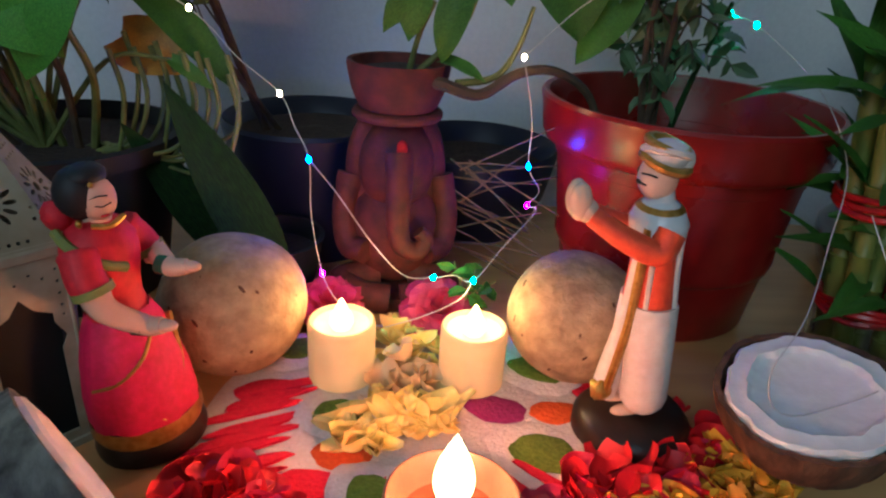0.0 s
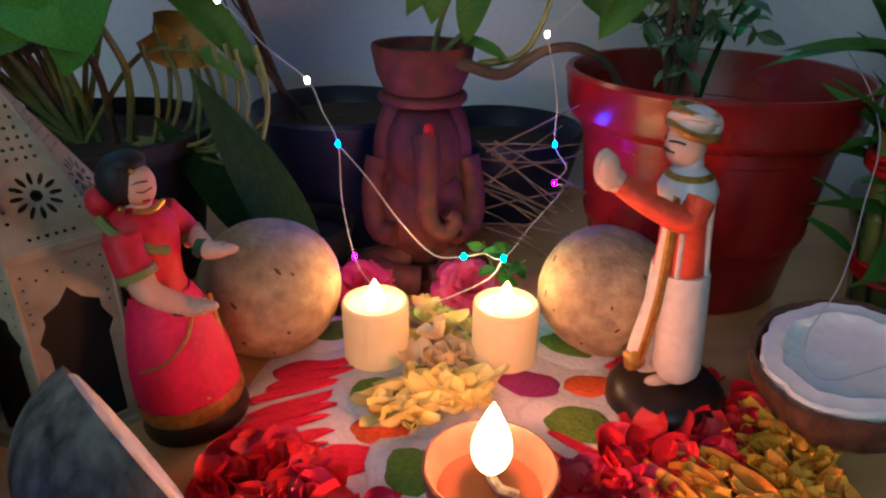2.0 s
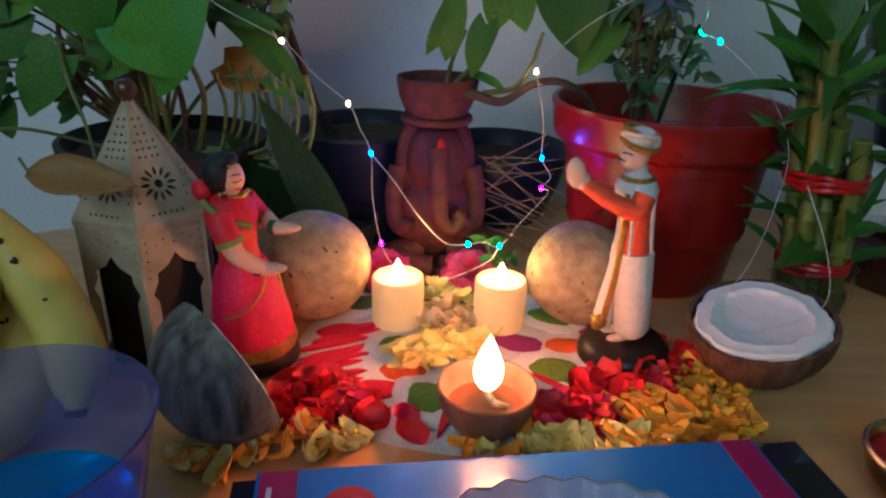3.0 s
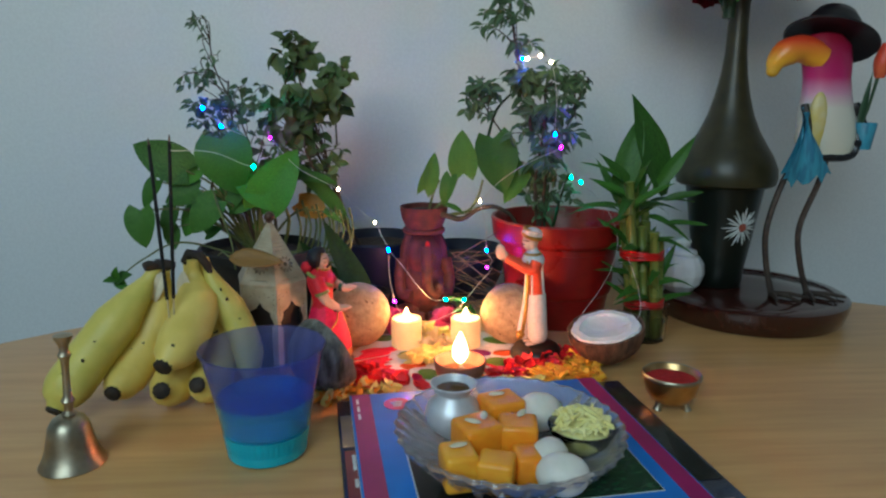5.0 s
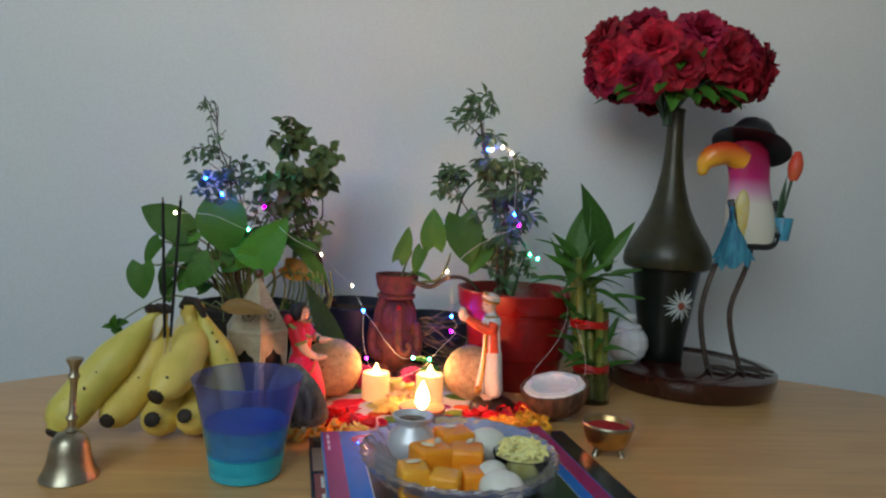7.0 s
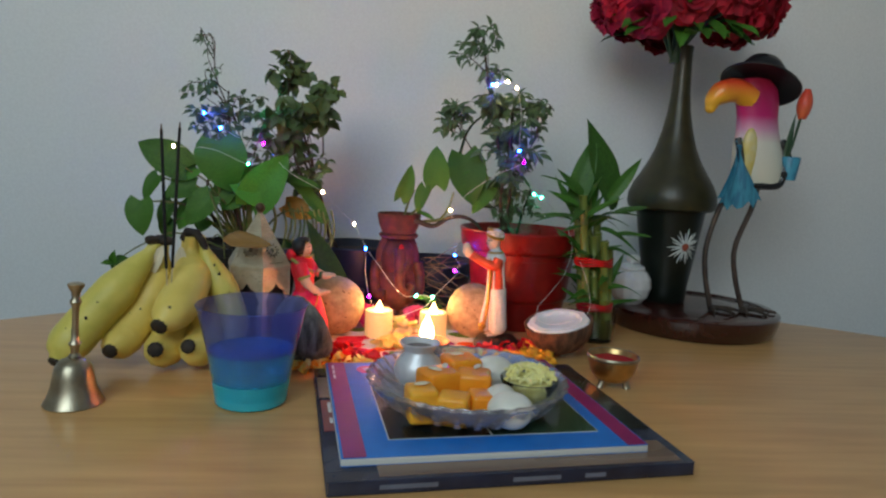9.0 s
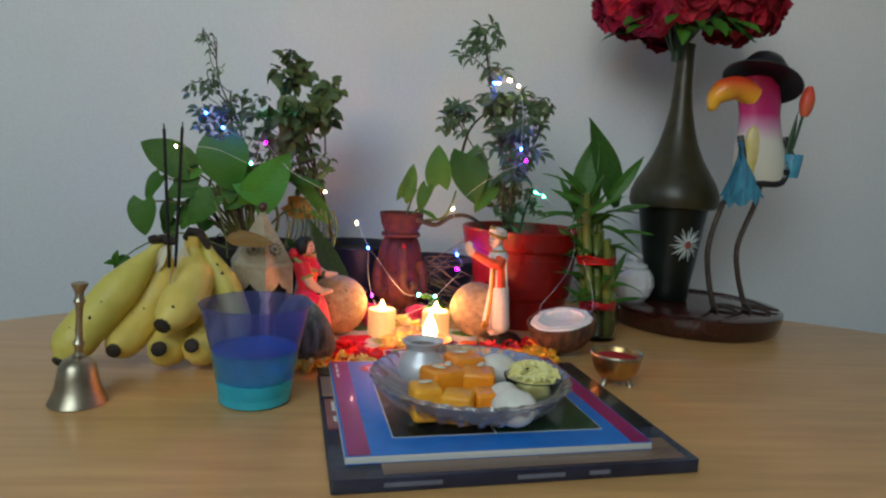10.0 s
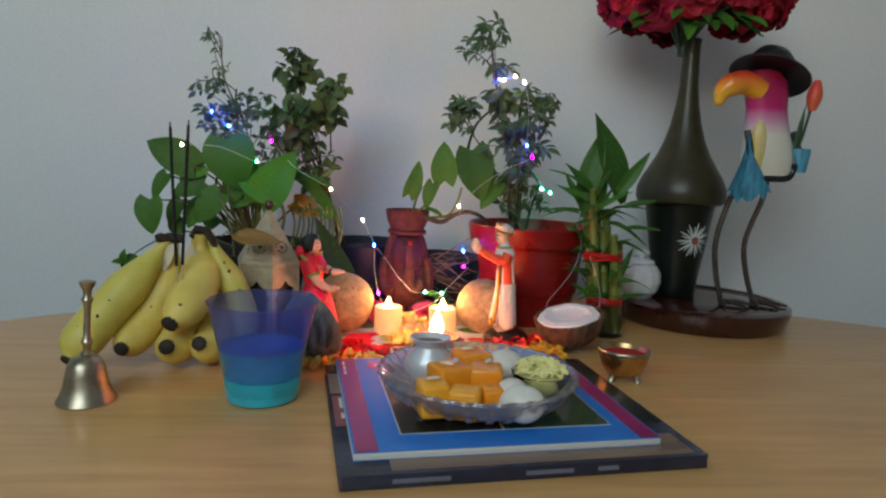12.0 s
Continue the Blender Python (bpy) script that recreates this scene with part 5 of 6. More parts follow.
strap = [((0.110, 0.45, 0.255), (0.122, 0.44, 0.300), (0.150, 0.43, 0.330)), ((0.205, 0.45, 0.12), (0.212, 0.44, 0.17), (0.222, 0.43, 0.215))]
for pts in strap:
    stem(shrub, pts, 0.0024, LEAFD)

money = thing("money_plant", "variegated money plant with broad glossy leaves in a pot", "plant", (-0.205, 0.445, 0.099))
PB = (-0.205, 0.445, 0.099)
leaves_left = [
    ((-0.236, 0.4, 0.262), (-0.221, 0.385, 0.191), (-0.05, -1, 0.15), "D", 0.95),
    ((-0.282, 0.4, 0.222), (-0.343, 0.385, 0.259), (-0.3, -1, 0.5), "V", 0.62),
    ((-0.19, 0.4, 0.174), (-0.142, 0.385, 0.248), (0.2, -1, 0.3), "G", 0.62),
    ((-0.147, 0.45, 0.214), (-0.064, 0.435, 0.153), (0.35, -0.8, 0.8), "L", 0.62),
    ((-0.27, 0.41, 0.222), (-0.304, 0.395, 0.206), (-0.1, -1, 0.6), "D", 0.75),
    ((-0.268, 0.4, 0.197), (-0.31, 0.385, 0.187), (-0.1, -1, 0.5), "V", 0.7),
    ((-0.336, 0.38, 0.174), (-0.334, 0.365, 0.128), (-0.1, -1, 0.2), "V", 0.75),
    ((-0.319, 0.4, 0.209), (-0.339, 0.385, 0.176), (-0.3, -1, 0.3), "D", 0.55),
    ((-0.245, 0.39, 0.184), (-0.278, 0.375, 0.146), (-0.1, -1, 0.3), "V", 0.7),
    ((-0.207, 0.4, 0.204), (-0.158, 0.385, 0.174), (0.1, -1, 0.5), "D", 0.6),
    ((-0.163, 0.44, 0.21), (-0.094, 0.425, 0.216), (0.1, -0.8, 1), "L", 0.8),
    ((-0.112, 0.43, 0.164), (-0.086, 0.420, 0.152), (0.1, -0.9, 0.7), "L", 0.8),
    ((-0.196, 0.43, 0.212), (-0.215, 0.415, 0.233), (0, -1, 0.3), "D", 0.7),
    ((-0.278, 0.43, 0.169), (-0.3, 0.415, 0.134), (-0.1, -1, 0.3), "D", 0.7),
    ((-0.31, 0.42, 0.168), (-0.32, 0.405, 0.135), (-0.2, -1, 0.3), "V", 0.6),
    ((-0.211, 0.42, 0.181), (-0.234, 0.405, 0.168), (0, -1, 0.5), "V", 0.8),
    ((-0.364, 0.36, 0.088), (-0.374, 0.345, 0.094), (-0.2, -0.8, 0.7), "V", 0.6),
    ((-0.363, 0.36, 0.089), (-0.346, 0.345, 0.101), (0.1, -0.8, 0.6), "V", 0.6),
    ((-0.364, 0.36, 0.088), (-0.349, 0.345, 0.081), (0, -1, 0.4), "G", 0.6),
    ((-0.365, 0.36, 0.09), (-0.361, 0.345, 0.105), (0, -1, 0.3), "G", 0.55),
]
kinds = {"D": heart_dark, "V": heart_meshes, "G": heart_dark, "L": long_meshes}
for k, (base, tip, face, kind, w) in enumerate(leaves_left):
    big_leaf(money, kinds[kind][k % len(kinds[kind])], base, tip, face, w if kind == "L" else w * 1.3)
    b = Vector(base)
    if k < 16:
        stem(money, [PB, Vector(PB).lerp(b, 0.55) + Vector((0.0, 0.0, 0.025)), base], 0.0021)
rnd = random.Random(43)
for k in range(16):
    base = Vector((rnd.uniform(-0.325, -0.195), rnd.uniform(0.415, 0.465), rnd.uniform(0.135, 0.235)))
    tip = base + Vector((rnd.uniform(-0.030, 0.024), -0.012, rnd.uniform(-0.034, 0.012)))
    big_leaf(money, (heart_meshes + heart_dark)[k % 6], base, tip, (rnd.uniform(-0.4, 0.3), -1, rnd.uniform(0.1, 0.7)), rnd.uniform(0.75, 1.0))
    stem(money, [PB, Vector(PB).lerp(base, 0.55) + Vector((0.0, 0.0, 0.022)), base], 0.0016)
yl = big_leaf(money, leaf(1.0, 0.80, 0.1, 0.2, 0.2, 0.02, seed=77).mesh("leaf", LEAFY), (-0.150, 0.455, 0.172), (-0.106, 0.442, 0.158), (0.1, -0.9, 0.6), 1.0)
yl["label"] = "yellowing leaf"
rnd = random.Random(41)
for k in range(12):
    x0 = -0.150 + 0.0065 * k
    z0 = 0.172 - 0.001 * k + rnd.uniform(-0.012, 0.008)
    y0 = 0.442 + rnd.uniform(-0.015, 0.012)
    zb = 0.096 + rnd.uniform(-0.010, 0.012)
    stem(money, [(x0, y0, z0), (x0 + 0.005, y0, z0 - 0.030), (x0 - 0.004, y0 - 0.004, zb + 0.010), (x0 - 0.026, y0 - 0.002, zb), (-0.165, 0.45, 0.103), (-0.185, 0.455, 0.099)], 0.0018)
for k in range(6):
    x = -0.250 + 0.018 * k
    stem(money, [(-0.225 + 0.010 * k, 0.45, 0.099), (x, 0.43, 0.15), (x - 0.006, 0.415, 0.19), (x + 0.004, 0.405, 0.225)], 0.0028, STEM if k % 2 else TWIG)
stem(money, [(-0.22, 0.43, 0.10), (-0.29, 0.39, 0.13), (-0.335, 0.37, 0.112), (-0.364, 0.360, 0.089)], 0.0016)
stem(money, [(-0.25, 0.40, 0.195), (-0.235, 0.375, 0.17), (-0.222, 0.365, 0.135), (-0.218, 0.362, 0.10)], 0.0017)

blades = thing("snake_plant", "dark green upright blade leaves leaning from a pot", "plant", (-0.10, 0.44, 0.09))
blade_mesh = leaf(1.0, 0.24, 0.0, -0.10, 0.25, 0.0, 12, 3).mesh("blade", LEAFD)
for base, tip, face in (((-0.045, 0.410, 0.020), (-0.115, 0.425, 0.150), (0.3, -1, 0.2)), ((-0.07, 0.43, 0.02), (-0.150, 0.44, 0.120), (0.2, -1, 0.4))):
    o = blades.matrix_world.translation
    d = Vector(tip) - Vector(base)
    part("blade", blade_mesh, None, blades, m=aim(Vector(base) - o, d, face, d.length))
pot("flower_pot", "small black plastic flower pot", (-0.062, 0.442, 0), [(0, 0), (0.028, 0), (0.036, 0.04), (0.038, 0.046), (0.035, 0.046), (0.032, 0.03)], BLACKPOT, 0.0325, 0.033, 28)

dry = thing("dried_leaf", "golden brown dried leaf resting against the lantern", "leaf", (-0.163, 0.240, 0.142))
thick(part("blade", leaf(1.0, 0.42, 0.0, 0.06, 0.25, 0.02, seed=4), LEAFB, dry, m=aim((-0.030, 0.0, 0.002), (0.056, -0.003, -0.003), (0.1, -0.8, 0.75), 0.058)), 0.0016)
part("leaf_stalk", Build().tube([(-0.029, 0, 0.002), (-0.040, 0.012, 0.006), (-0.050, 0.03, -0.002)], 0.0009, 6), STEM, dry)

# ---- terracotta elephant planter ----
el = Build()
el.lathe([(0, 0), (0.034, 0), (0.036, 0.004), (0.034, 0.010), (0, 0.012)], 30)
el.ell((0, 0.0, 0.050), (0.034, 0.030, 0.040), 0, 24, 16)
el.ell((0, -0.004, 0.098), (0.026, 0.024, 0.034), 0, 24, 14)
for sx in (-1, 1):
    el.ell((sx * 0.026, 0.002, 0.094), (0.0150, 0.011, 0.038), 0, 14, 10, m=pose(0, 0, 0, 0, -4 * sx, 0))
    el.tube(smooth_path([(sx * 0.030, 0.0, 0.090), (sx * 0.035, -0.006, 0.068), (sx * 0.032, -0.018, 0.046), (sx * 0.020, -0.028, 0.044)]), [0.010, 0.0098, 0.0095] + [0.0085] * 30, 12)
    el.tube(smooth_path([(sx * 0.014, -0.010, 0.020), (sx * 0.036, -0.020, 0.018), (sx * 0.024, -0.034, 0.014), (sx * 0.004, -0.036, 0.012)]), [0.013, 0.0125, 0.012] + [0.0105] * 30, 12)
path = smooth_path([(0, -0.026, 0.112), (0.001, -0.034, 0.094), (0.000, -0.040, 0.074), (0.003, -0.041, 0.056), (0.013, -0.040, 0.050), (0.019, -0.039, 0.058), (0.014, -0.039, 0.064)])
el.tube(path, [0.0095 - 0.005 * k / (len(path) - 1) for k in range(len(path))], 12)
el.tube([Vector((0.0265 * math.cos(a), 0.0245 * math.sin(a), 0.133)) for a in [2 * math.pi * k / 28 for k in range(29)]], 0.0038, 9, cap=False)
planter = thing("elephant_planter", "terracotta elephant-shaped planter with a bowl on its head", "planter", (0.024, 0.452, 0.0005), 4)
part("figure", el, TERRA, planter, "seated elephant figure with a curled trunk")
part("bowl", Build().lathe([(0, 0.128), (0.020, 0.130), (0.026, 0.138), (0.031, 0.150), (0.0335, 0.164), (0.0330, 0.167), (0.0305, 0.1665), (0.0290, 0.160), (0.020, 0.150), (0, 0.149)], 36, wave=lambda a, i: 1 + 0.008 * math.sin(5 * a) + 0.01 * math.sin(11 * a + i)), TERRA, planter, "flared bowl with an uneven rim")
part("soil", Build().lathe([(0.0290, 0.1600), (0.015, 0.163), (0, 0.162)], 24), SOIL, planter, "dark crumbly soil")
part("forehead_mark", Build().ell((0.002, -0.031, 0.117), (0.0035, 0.002, 0.006), 0, 10, 8), KUMKUM, planter, "red powder mark")

straw = thing("straw_bundle", "loose bundle of thin dry straw sticks", "straw", (0.055, 0.470, 0))
rnd = random.Random(51)
for k in range(20):
    a = Vector((rnd.uniform(-0.005, 0.02), rnd.uniform(-0.02, 0.02), rnd.uniform(0.02, 0.10)))
    b = Vector((rnd.uniform(0.055, 0.085), rnd.uniform(-0.045, 0.0), a.z + rnd.uniform(-0.05, 0.05)))
    b.z = max(b.z, 0.002)
    part("stick", Build().tube([a, a.lerp(b, 0.5) + Vector((0, 0, rnd.uniform(-0.005, 0.005))), b], [0.0008, 0.0007, 0.0004], 5), STRAW, straw)


def rose_mesh(name, r, mt, seed, layers=5):
    rnd = random.Random(seed)
    b = Build()
    for j in range(layers):
        n = 3 + j * 2
        open_a = 0.12 + 0.95 * j / (layers - 1)
        for k in range(n):
            a = 2 * math.pi * (k + 0.5 * (j % 2)) / n + rnd.uniform(-0.2, 0.2)
            ln, w = r * (0.85 + 0.30 * j / layers) * rnd.uniform(0.9, 1.1), r * (0.62 + 0.35 * j / layers)

            def fn(u, v, a=a, ln=ln, w=w, oa=open_a + rnd.uniform(-0.1, 0.1), ph=rnd.random() * 6):
                v = 2 * v - 1
                q = math.sin(math.pi * (0.16 + 0.62 * u)) ** 0.7
                th = oa * (0.35 + 0.75 * u) + 0.35 * u * u * oa
                rad, z = ln * u * math.sin(th) + 0.10 * r, ln * u * math.cos(th)
                x, y = rad - 0.22 * w * v * v, v * q * w * 0.62
                z += 0.10 * r * math.sin(5 * v + ph) * u * u
                return x * math.cos(a) - y * math.sin(a), x * math.sin(a) + y * math.cos(a), z
            b.sheet(4, 4, fn)
    return b.mesh(name, mt)


for x, y, z, r, tilt in ((-0.016, 0.398, 0.014, 0.020, -30), (0.056, 0.400, 0.012, 0.022, -20)):
    fl = thing("rose", "fresh pink-red rose head behind the candles", "flower", (x, y, z), group="rose heads")
    part("petals", rose_mesh("petals", r, PINKROSE, int(r * 1e5)), None, fl, m=pose(0, 0, 0, tilt + 55, 0, 10))
    part("sepal", Build().ell((0, 0.002, -0.006), (0.007, 0.007, 0.008), 0, 10, 8), LEAF, fl)
sp = Build()
tw = Build()
rnd = random.Random(61)
for tip in ((0.078, 0.392, 0.050), (0.092, 0.395, 0.040), (0.064, 0.398, 0.052)):
    sprig(sp, tw, [(0.075, 0.405, 0.002), (0.074, 0.402, 0.022), tip], 7, 0.016, 0.009, rnd)
gr = thing("leaf_sprig", "small yellow-green leafy sprig behind the candle", "plant", (0, 0, 0))
part("branchwork", tw, STEM, gr)
part("foliage", sp, LEAFV, gr)

# ---- lucky bamboo ----
bam = thing("lucky_bamboo", "lucky bamboo stalks tied with red ribbon in a glass", "plant", (0.318, 0.362, 0))
part("glass_jar", Build().lathe([(0, 0), (0.024, 0), (0.0265, 0.002), (0.0285, 0.03), (0.0295, 0.050), (0.0287, 0.0506), (0.0279, 0.050), (0.0268, 0.03), (0.025, 0.004), (0, 0.004)], 36), JAR, bam, "clear glass tumbler")
part("water", Build().lathe([(0, 0.0045), (0.0245, 0.0045), (0.0262, 0.028), (0, 0.028)], 30), JAR, bam)
rnd = random.Random(71)
tops = []
for k in range(9):
    a = 2 * math.pi * k / 9 + 0.3
    r = 0.017 if k % 3 else 0.006
    h = rnd.uniform(0.125, 0.205)
    x, y = r * math.cos(a), r * math.sin(a)
    lx, ly = x * 1.35 - 0.10 * h, y * 1.3
    pts, rads = [], []
    nseg = 5
    for j in range(nseg + 1):
        u = j / nseg
        c = Vector((x + (lx - x) * u, y + (ly - y) * u, 0.006 + h * u))
        pts += [c, c + Vector((0, 0, 0.0015)), c + Vector((0, 0, 0.003))]
        rads += [0.0060, 0.0072, 0.0060]
    part("stalk", Build().tube(pts, rads, 9), STALK, bam)
    tops.append(Vector((lx, ly, 0.006 + h)))
for z, r, dx in ((0.052, 0.0245, -0.004), (0.118, 0.0265, -0.011)):
    for j in range(3):
        pts = [Vector((dx + r * math.cos(a), r * math.sin(a), z - 0.004 + 0.004 * j + 0.0012 * math.sin(3 * a + j))) for a in [2 * math.pi * q / 28 for q in range(29)]]
        part("ribbon", Build().tube(pts, 0.0021, 6, cap=False), RIBBON, bam, "shiny red ribbon")
bl = [leaf(1.0, 0.19, 0, d, 0.3, 0.01, 12, 80 + k).mesh("leaf", BAMLEAF) for k, d in enumerate((0.12, 0.40, 0.75))]
for k in range(52):
    t0 = tops[k % len(tops)]
    a = rnd.uniform(0, 6.28)
    el_a = rnd.uniform(0.15, 1.25)
    d = Vector((math.cos(a) * math.cos(el_a), math.sin(a) * math.cos(el_a) * 0.8 - 0.15, math.sin(el_a)))
    base = t0 + Vector((0, 0, -rnd.uniform(0.0, 0.09)))
    ln = rnd.uniform(0.040, 0.080)
    part("leaf", rnd.choice(bl), None, bam, m=aim(base, d, (d.x * -0.3, -0.5, 1), ln))
o = Vector((0.318, 0.362, 0))
for base, tip, face, w in (((0.328, 0.355, 0.195), (0.286, 0.350, 0.325), (0.4, -1, 0), 1.75), ((0.266, 0.352, 0.190), (0.292, 0.350, 0.302), (-0.3, -1, 0), 1.5), ((0.300, 0.365, 0.190), (0.290, 0.362, 0.280), (0.3, -1, 0.1), 1.3),
                           ((0.312, 0.352, 0.200), (0.362, 0.345, 0.272), (0.2, -1, 0.6), 1.1), ((0.290, 0.35, 0.20), (0.240, 0.34, 0.252), (-0.2, -1, 0.8), 1.1), ((0.285, 0.35, 0.19), (0.228, 0.34, 0.222), (-0.2, -1, 0.8), 1.0),
                           ((0.325, 0.35, 0.19), (0.372, 0.335, 0.205), (0.2, -1, 0.8), 1.1), ((0.33, 0.35, 0.16), (0.378, 0.33, 0.165), (0.2, -0.8, 1), 1.0), ((0.28, 0.345, 0.17), (0.246, 0.33, 0.165), (-0.2, -0.8, 1), 1.0)):
    d = Vector(tip) - Vector(base)
    part("leaf", bl[0], None, bam, m=aim(Vector(base) - o, d, face, d.length) @ Matrix.Diagonal((w, 1, 1, 1)))

# ---- tray with bottle, flowers, bird and jar ----
TZ = 0.036
tray = thing("round_tray", "round dark red-brown lacquered wooden tray", "tray", (0.518, 0.480, 0.0002))
part("rim", Build().lathe([(0.118, 0), (0.131, 0.0005), (0.1345, 0.005), (0.1385, 0.018), (0.1405, 0.028), (0.1398, 0.0330), (0.1350, 0.0356), (0.1230, 0.0362), (0.1215, 0.034)], 80), LACQUER, tray)
part("top_panel", Build().lathe([(0, 0.002), (0.116, 0.002), (0.122, 0.034), (0.119, 0.0355), (0.06, 0.0352), (0, 0.0352)], 72), LACQUER, tray)
bottle = thing("bottle_vase", "tall smoked glass bottle vase with a painted white daisy", "vase", (0.482, 0.502, TZ))
lowp = [(0, 0), (0.033, 0), (0.035, 0.002), (0.037, 0.03), (0.0435, 0.07), (0.0495, 0.11), (0.0555, 0.150), (0.0572, 0.156), (0.055, 0.158)]
upp = [(0.052, 0.154), (0.064, 0.1545), (0.0700, 0.158), (0.0722, 0.167), (0.0710, 0.181), (0.0640, 0.198), (0.0540, 0.214), (0.0425, 0.234), (0.0325, 0.257), (0.0245, 0.285), (0.0185, 0.315), (0.0152, 0.346), (0.0138, 0.390), (0.0138, 0.412), (0.0152, 0.419), (0.0136, 0.421), (0.0118, 0.410), (0.0118, 0.38)]
skew = Matrix.Identity(4)
skew[0][2] = -0.012
part("lower_body", Build().lathe(lowp, 44, m=skew), BOTTLEB, bottle, "black-green tapering base")
part("upper_body", Build().lathe(upp, 44, m=skew), BOTTLE, bottle, "smoky olive bulb and neck")


def on_bottle(dx, dz, lift):
    r = 0.0380 + (0.0555 - 0.0370) * (0.098 + dz - 0.03) / 0.12 + lift
    a = -math.pi / 2 + 0.16 + dx / r
    return Vector((r * math.cos(a) - 0.012 * (0.098 + dz), r * math.sin(a), 0.098 + dz))


for k in range(22):
    a = 2 * math.pi * k / 22 + 0.07 * (k % 2)
    ln = 0.030 if k % 2 else 0.024
    b = Build().tube([on_bottle(q * math.cos(a), q * math.sin(a), 0.0006) for q in (0.006, ln * 0.55, ln * 0.85, ln)], [0.0011, 0.0014, 0.0009, 0.0002], 5)
    part("daisy_petal", b, DAISY, bottle, "white painted petal")
part("daisy_centre", Build().ell((0, 0, 0), (0.0065, 0.0022, 0.0075), 0, 14, 8), DAISYC, bottle, "rust-brown flower centre", m=Matrix.Translation(on_bottle(0, 0, 0.0)))

BQ = Vector((0.466, 0.502, 0.534))
bq = thing("rose_bouquet", "domed bouquet of crimson artificial roses with green leaves", "flowers", BQ)
rm = [rose_mesh("rose_head", 0.038, ROSE, 91, 6), rose_mesh("rose_head", 0.036, ROSEM, 92, 6), rose_mesh("rose_head", 0.034, ROSE, 93, 5)]
rnd = random.Random(95)
pts = []
for k in range(27):
    z = 0.95 - 1.5 * (k + 0.5) / 27
    a = 2.399963 * k + 0.5
    s = math.sqrt(max(0, 1 - z * z))
    n = Vector((s * math.cos(a), s * math.sin(a), z))
    p = Vector((n.x * 0.152, n.y * 0.105, n.z * 0.074 - 0.012))
    pts.append((p, n))
    part("rose_head", rm[k % 3], None, bq, m=aim(p * rnd.uniform(0.74, 0.86), n.orthogonal(), n, rnd.uniform(0.85, 1.15), 0) @ pose(0, 0, 0, 0, 0, rnd.uniform(0, 360)))
for k in range(34):
    a = rnd.uniform(0, 6.28)
    z = rnd.uniform(-0.075, 0.03)
    p = Vector((0.115 * math.cos(a), 0.09 * math.sin(a), z))
    if k < 12:
        p = Vector((rnd.uniform(-0.10, 0.08), rnd.uniform(-0.10, -0.05), rnd.uniform(-0.085, -0.055)))
    d = Vector((p.x, p.y, -0.03 + rnd.uniform(-0.02, 0.05)))
    part("leaf", heart_dark[k % 3], None, bq, m=aim(p * 0.85, d, (d.x, d.y - 0.3, 0.6), rnd.uniform(0.032, 0.050)) @ Matrix.Diagonal((0.7, 1, 1, 1)))
part("flower_stem", Build().tube([(-0.004, 0, -0.105), (0, 0, -0.06), (0, 0, 0.0)], [0.009, 0.010, 0.03], 14), TULIPG, bq)
for k in range(7):
    a = 2 * math.pi * k / 7
    part("flower_stem", Build().tube([(-0.008, 0, -0.10), (0.03 * math.cos(a), 0.025 * math.sin(a), -0.05), (0.09 * math.cos(a), 0.07 * math.sin(a), -0.025)], 0.003, 6), TULIPG, bq)

jar = thing("lidded_jar", "small round white ceramic jar with a lid", "jar", (0.409, 0.470, TZ - 0.001))
jar.matrix_world = jar.matrix_world @ Matrix.Scale(0.93, 4)
part("jar_body", Build().lathe([(0, 0), (0.018, 0), (0.020, 0.002), (0.031, 0.013), (0.0365, 0.030), (0.0350, 0.046), (0.0275, 0.058), (0.021, 0.061), (0.019, 0.060)], 14), CERAMIC, jar, smooth=False)
lid = part("lid", Build().lathe([(0.0215, 0.061), (0.0240, 0.063), (0.022, 0.067), (0.012, 0.0705), (0, 0.072)], 24), CERAMIC, jar)
part("knob", Build().ell((0.001, 0, 0.080), (0.0135, 0.005, 0.0075), 0, 16, 10, lump=0.12, lump_scale=160).tube([(0, 0, 0.070), (0, 0, 0.076)], 0.005, 10), CERAMIC, lid)

bird = Build()
bird.lathe([(0, 0.236), (0.024, 0.237), (0.041, 0.243), (0.0455, 0.262), (0.0425, 0.292), (0.0355, 0.325), (0.034, 0.345), (0.036, 0.365), (0.034, 0.388), (0.022, 0.402), (0, 0.406)], 28, 0, m=Matrix.Translation((0.008, 0, 0)) @ Matrix(((0.94, 0, -0.12, 0.036), (0, 0.62, 0, 0), (0, 0, 1, 0), (0, 0, 0, 1))))
path = smooth_path([(-0.014, -0.006, 0.372), (-0.040, -0.008, 0.382), (-0.062, -0.010, 0.378), (-0.076, -0.010, 0.366), (-0.080, -0.010, 0.353)])
bird.tube(path, [0.0180 if k < 14 else 0.0180 - 0.0009 * (k - 13) for k in range(len(path))], 14, 1)
bird.ell(path[-1], (0.0082, 0.0082, 0.0080), 1, 14, 10)
brim = pose(0.002, 0, 0.396, 0, 20, 0) @ pose(0, 0, 0, -22, 0, 0)
bird.lathe([(0.0, 0.004), (0.030, 0.004), (0.052, 0.000), (0.066, -0.004), (0.068, -0.002), (0.053, 0.004), (0.040, 0.009), (0.038, 0.026), (0.029, 0.039), (0.013, 0.044), (0, 0.0445)], 36, 2, m=brim @ Matrix.Diagonal((0.91, 0.78, 1, 1)))
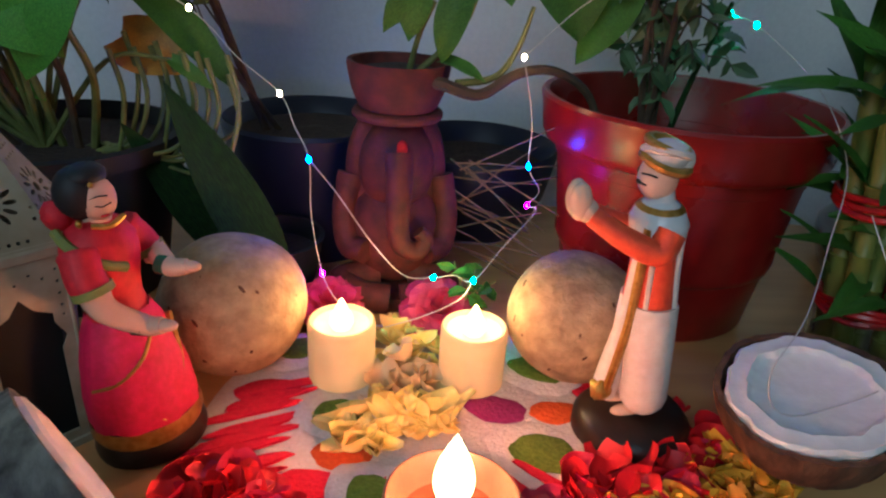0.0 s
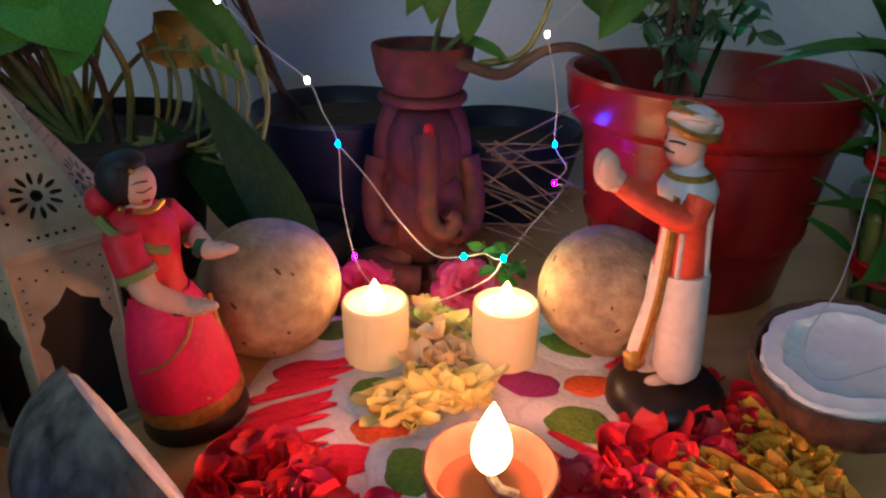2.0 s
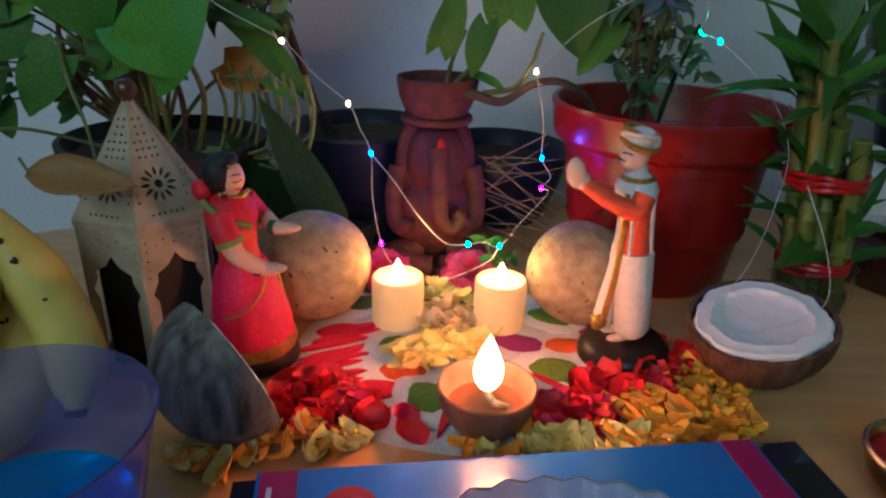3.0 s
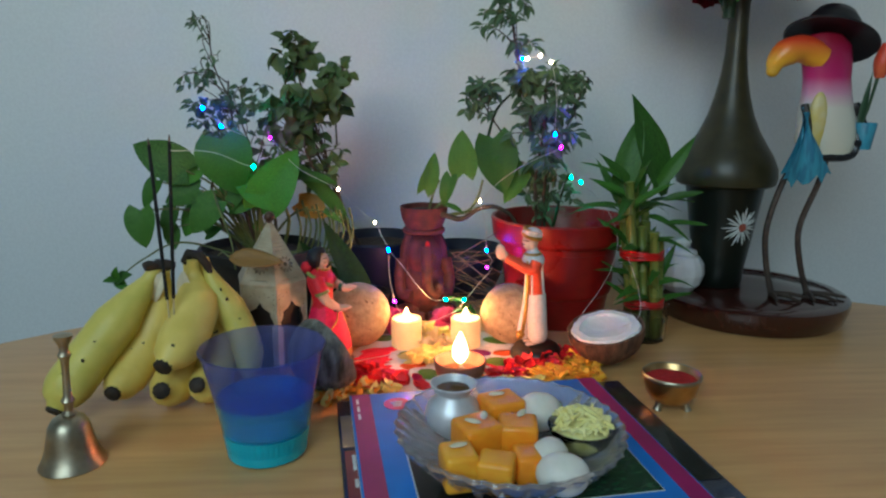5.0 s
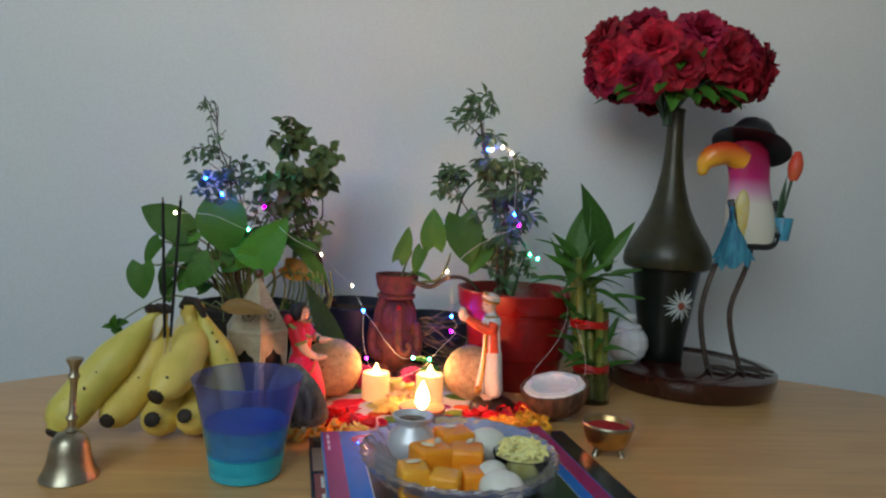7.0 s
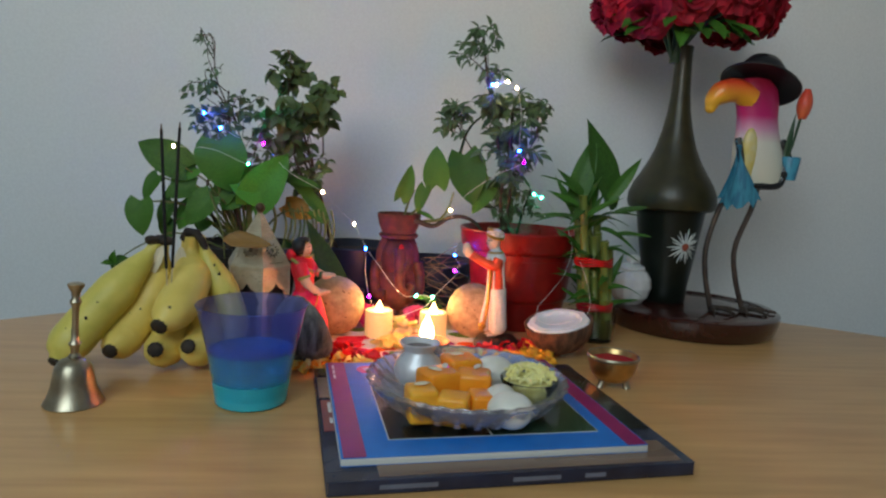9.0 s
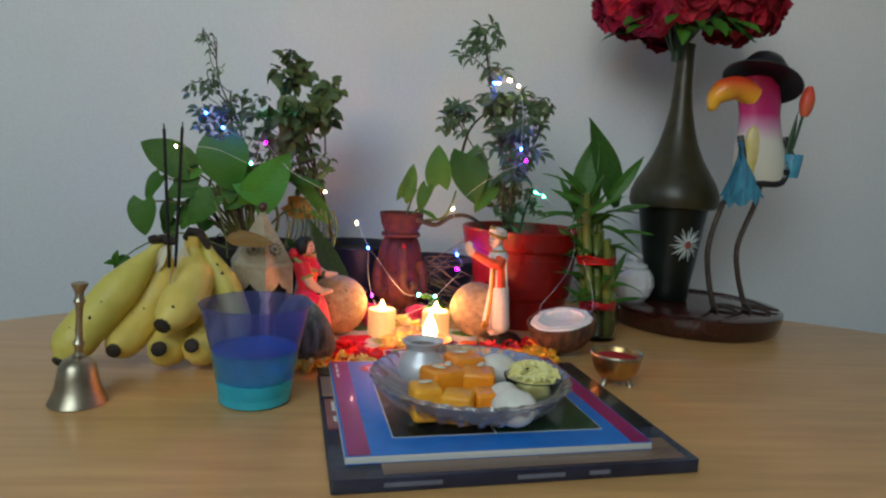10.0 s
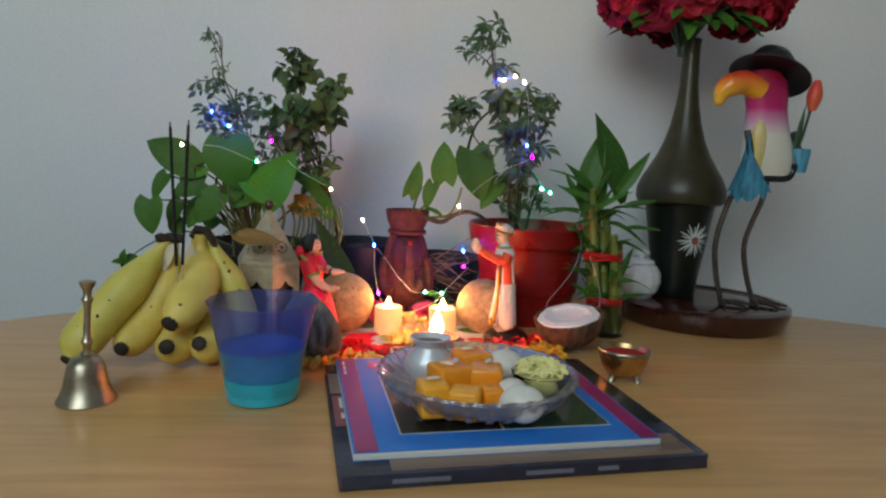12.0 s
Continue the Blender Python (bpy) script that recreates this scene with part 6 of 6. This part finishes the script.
bird.tube(smooth_path([(-0.033, -0.014, 0.310), (-0.029, -0.020, 0.285), (-0.020, -0.022, 0.243), (0.012, -0.023, 0.239), (0.040, -0.020, 0.243), (0.046, -0.016, 0.270), (0.046, -0.010, 0.300)]), 0.0052, 7, 2)
bird.ell((-0.014, -0.0175, 0.285), (0.014, 0.0085, 0.042), 3, 14, 10)
for yo, zo in ((-0.024, 0.0), (-0.016, 0.006)):
    bird.sheet(10, 9, lambda u, v, yo=yo, zo=zo: (-0.032 - 0.004 * u + (v - 0.30) * 0.078 * u ** 1.2 - 0.006 * v, yo - 0.006 * math.sin(3 * u) - 0.003 * math.cos(9 * v), 0.300 + zo - (0.098 - 0.022 * abs(v - 0.35)) * u + 0.007 * math.sin(22 * v) * u ** 3), 4)
bird.tube(smooth_path([(0.040, -0.008, 0.310), (0.052, -0.012, 0.285), (0.050, -0.016, 0.262), (0.040, -0.018, 0.256)]), [0.008, 0.009, 0.008] + [0.007] * 30, 8, 2)
bird.lathe([(0, 0), (0.012, 0), (0.0165, 0.034), (0.0155, 0.036), (0.013, 0.03), (0, 0.028)], 20, 4, m=pose(0.056, -0.012, 0.250))
bird.tube(smooth_path([(-0.024, 0.0, 0.235), (-0.042, 0, 0.204), (-0.058, 0, 0.140), (-0.054, 0, 0.090), (-0.040, 0, 0.038)]), 0.0042, 7, 5)
bird.tube(smooth_path([(0.016, 0.0, 0.235), (0.011, 0, 0.205), (-0.010, 0, 0.140), (-0.004, 0, 0.090), (0.014, 0, 0.038)]), 0.0042, 7, 5)
for fx in (-0.040, 0.014):
    for dx, dy in ((0.020, -0.040), (0.045, -0.022), (-0.012, -0.038), (0.012, 0.025)):
        bird.tube([(fx, 0, 0.0405), (fx + dx * 0.5, dy * 0.5, 0.0425), (fx + dx, dy, 0.0395)], [0.0045, 0.0035, 0.002], 6, 5)
bird.tube([(0.040, -0.018, 0.256), (0.056, -0.016, 0.305), (0.066, -0.014, 0.350)], 0.0022, 6, 6)
bird.sheet(6, 3, lambda u, v: (0.042 + 0.012 * u + (v - 0.5) * 0.010 * math.sin(math.pi * u), -0.020 + 0.004 * abs(v - 0.5), 0.262 + 0.090 * u), 6)
for a in range(5):
    an = 2 * math.pi * a / 5
    bird.sheet(5, 3, lambda u, v, an=an: (0.068 + 0.004 * u + (0.002 + 0.0095 * math.sin(math.pi * (0.12 + 0.8 * u))) * math.cos(an + (v - 0.5) * 1.5), -0.013 + (0.002 + 0.0085 * math.sin(math.pi * (0.12 + 0.8 * u))) * math.sin(an + (v - 0.5) * 1.5), 0.345 + 0.046 * u), 7)
solid("bird_figurine", bird, [BIRDB, BEAK, HATB, BIRDY, BIRDW, IRON, TULIPG, TULIP], "painted metal bird figurine with a hat and red tulip", "figurine", (0.570, 0.430, 0.0))

# ---- light string ----
lights = thing("light_string", "thin silver wire string of lit coloured fairy lights", "fairy lights")
LEDS = [("blue", (-0.262, 0.420, 0.300)), ("blue", (-0.228, 0.374, 0.279)), ("teal", (-0.192, 0.455, 0.323)), ("purple", (-0.178, 0.422, 0.262)), ("teal", (-0.183, 0.336, 0.233)), ("white", (-0.282, 0.345, 0.251)),
        ("white", (-0.090, 0.402, 0.197)), ("white", (-0.043, 0.402, 0.153)), ("blue", (-0.025, 0.387, 0.119)), ("purple", (-0.017, 0.376, 0.051)), ("teal", (0.050, 0.366, 0.056)), ("teal", (0.074, 0.366, 0.055)),
        ("purple", (0.109, 0.409, 0.088)), ("blue", (0.110, 0.424, 0.109)), ("white", (0.099, 0.420, 0.178)), ("teal", (0.232, 0.453, 0.207)), ("teal", (0.240, 0.430, 0.203)), ("purple", (0.195, 0.368, 0.255)), ("blue", (0.186, 0.364, 0.271)),
        ("white", (0.179, 0.375, 0.359)), ("white", (0.165, 0.372, 0.366)), ("blue", (0.148, 0.400, 0.364)), ("white", (0.154, 0.400, 0.364))]
P = [Vector(p) for _, p in LEDS]
led_meshes = {c: Build().ell((0, 0, 0), (0.0013, 0.0013, 0.0019), 0, 12, 8).mesh("bulb", LED[c]) for c in LED}
for (c, p) in LEDS:
    part("bulb", led_meshes[c], None, lights, "glowing " + c + " bulb", m=pose(*p))
runs = [[P[2], (-0.20, 0.44, 0.30), P[0], (-0.24, 0.40, 0.285), P[1], (-0.20, 0.40, 0.265), P[3], (-0.18, 0.38, 0.25), P[4], (-0.23, 0.335, 0.25), P[5]],
        [P[3], (-0.14, 0.40, 0.225), P[6], (-0.066, 0.403, 0.172), P[7], (-0.034, 0.395, 0.136), P[8], (-0.024, 0.384, 0.085), P[9], (-0.008, 0.372, 0.035), (0.008, 0.37, 0.02)],
        [P[8], (-0.008, 0.382, 0.100), (0.012, 0.375, 0.074), (0.032, 0.368, 0.056), P[10], (0.062, 0.366, 0.058), P[11], (0.092, 0.385, 0.068), (0.114, 0.404, 0.086), P[12], (0.117, 0.415, 0.096), P[13], (0.108, 0.42, 0.14), P[14]],
        [P[11], (0.066, 0.362, 0.044), (0.045, 0.358, 0.034), (0.022, 0.36, 0.024)],
        [P[14], (0.13, 0.415, 0.21), (0.16, 0.385, 0.235), P[17], P[18], (0.185, 0.362, 0.32), P[19], P[20], P[22], P[21]],
        [P[17], (0.215, 0.40, 0.225), P[15], P[16], (0.262, 0.385, 0.175), (0.270, 0.352, 0.140), (0.255, 0.325, 0.105), (0.225, 0.282, 0.085), (0.203, 0.262, 0.066), (0.208, 0.255, 0.050), (0.235, 0.262, 0.047), (0.275, 0.275, 0.058), (0.283, 0.30, 0.085), (0.278, 0.332, 0.120)]]
for run in runs:
    part("wire", Build().tube(smooth_path(run, 8), 0.00034, 5), WIRE, lights, "thin silver wire")
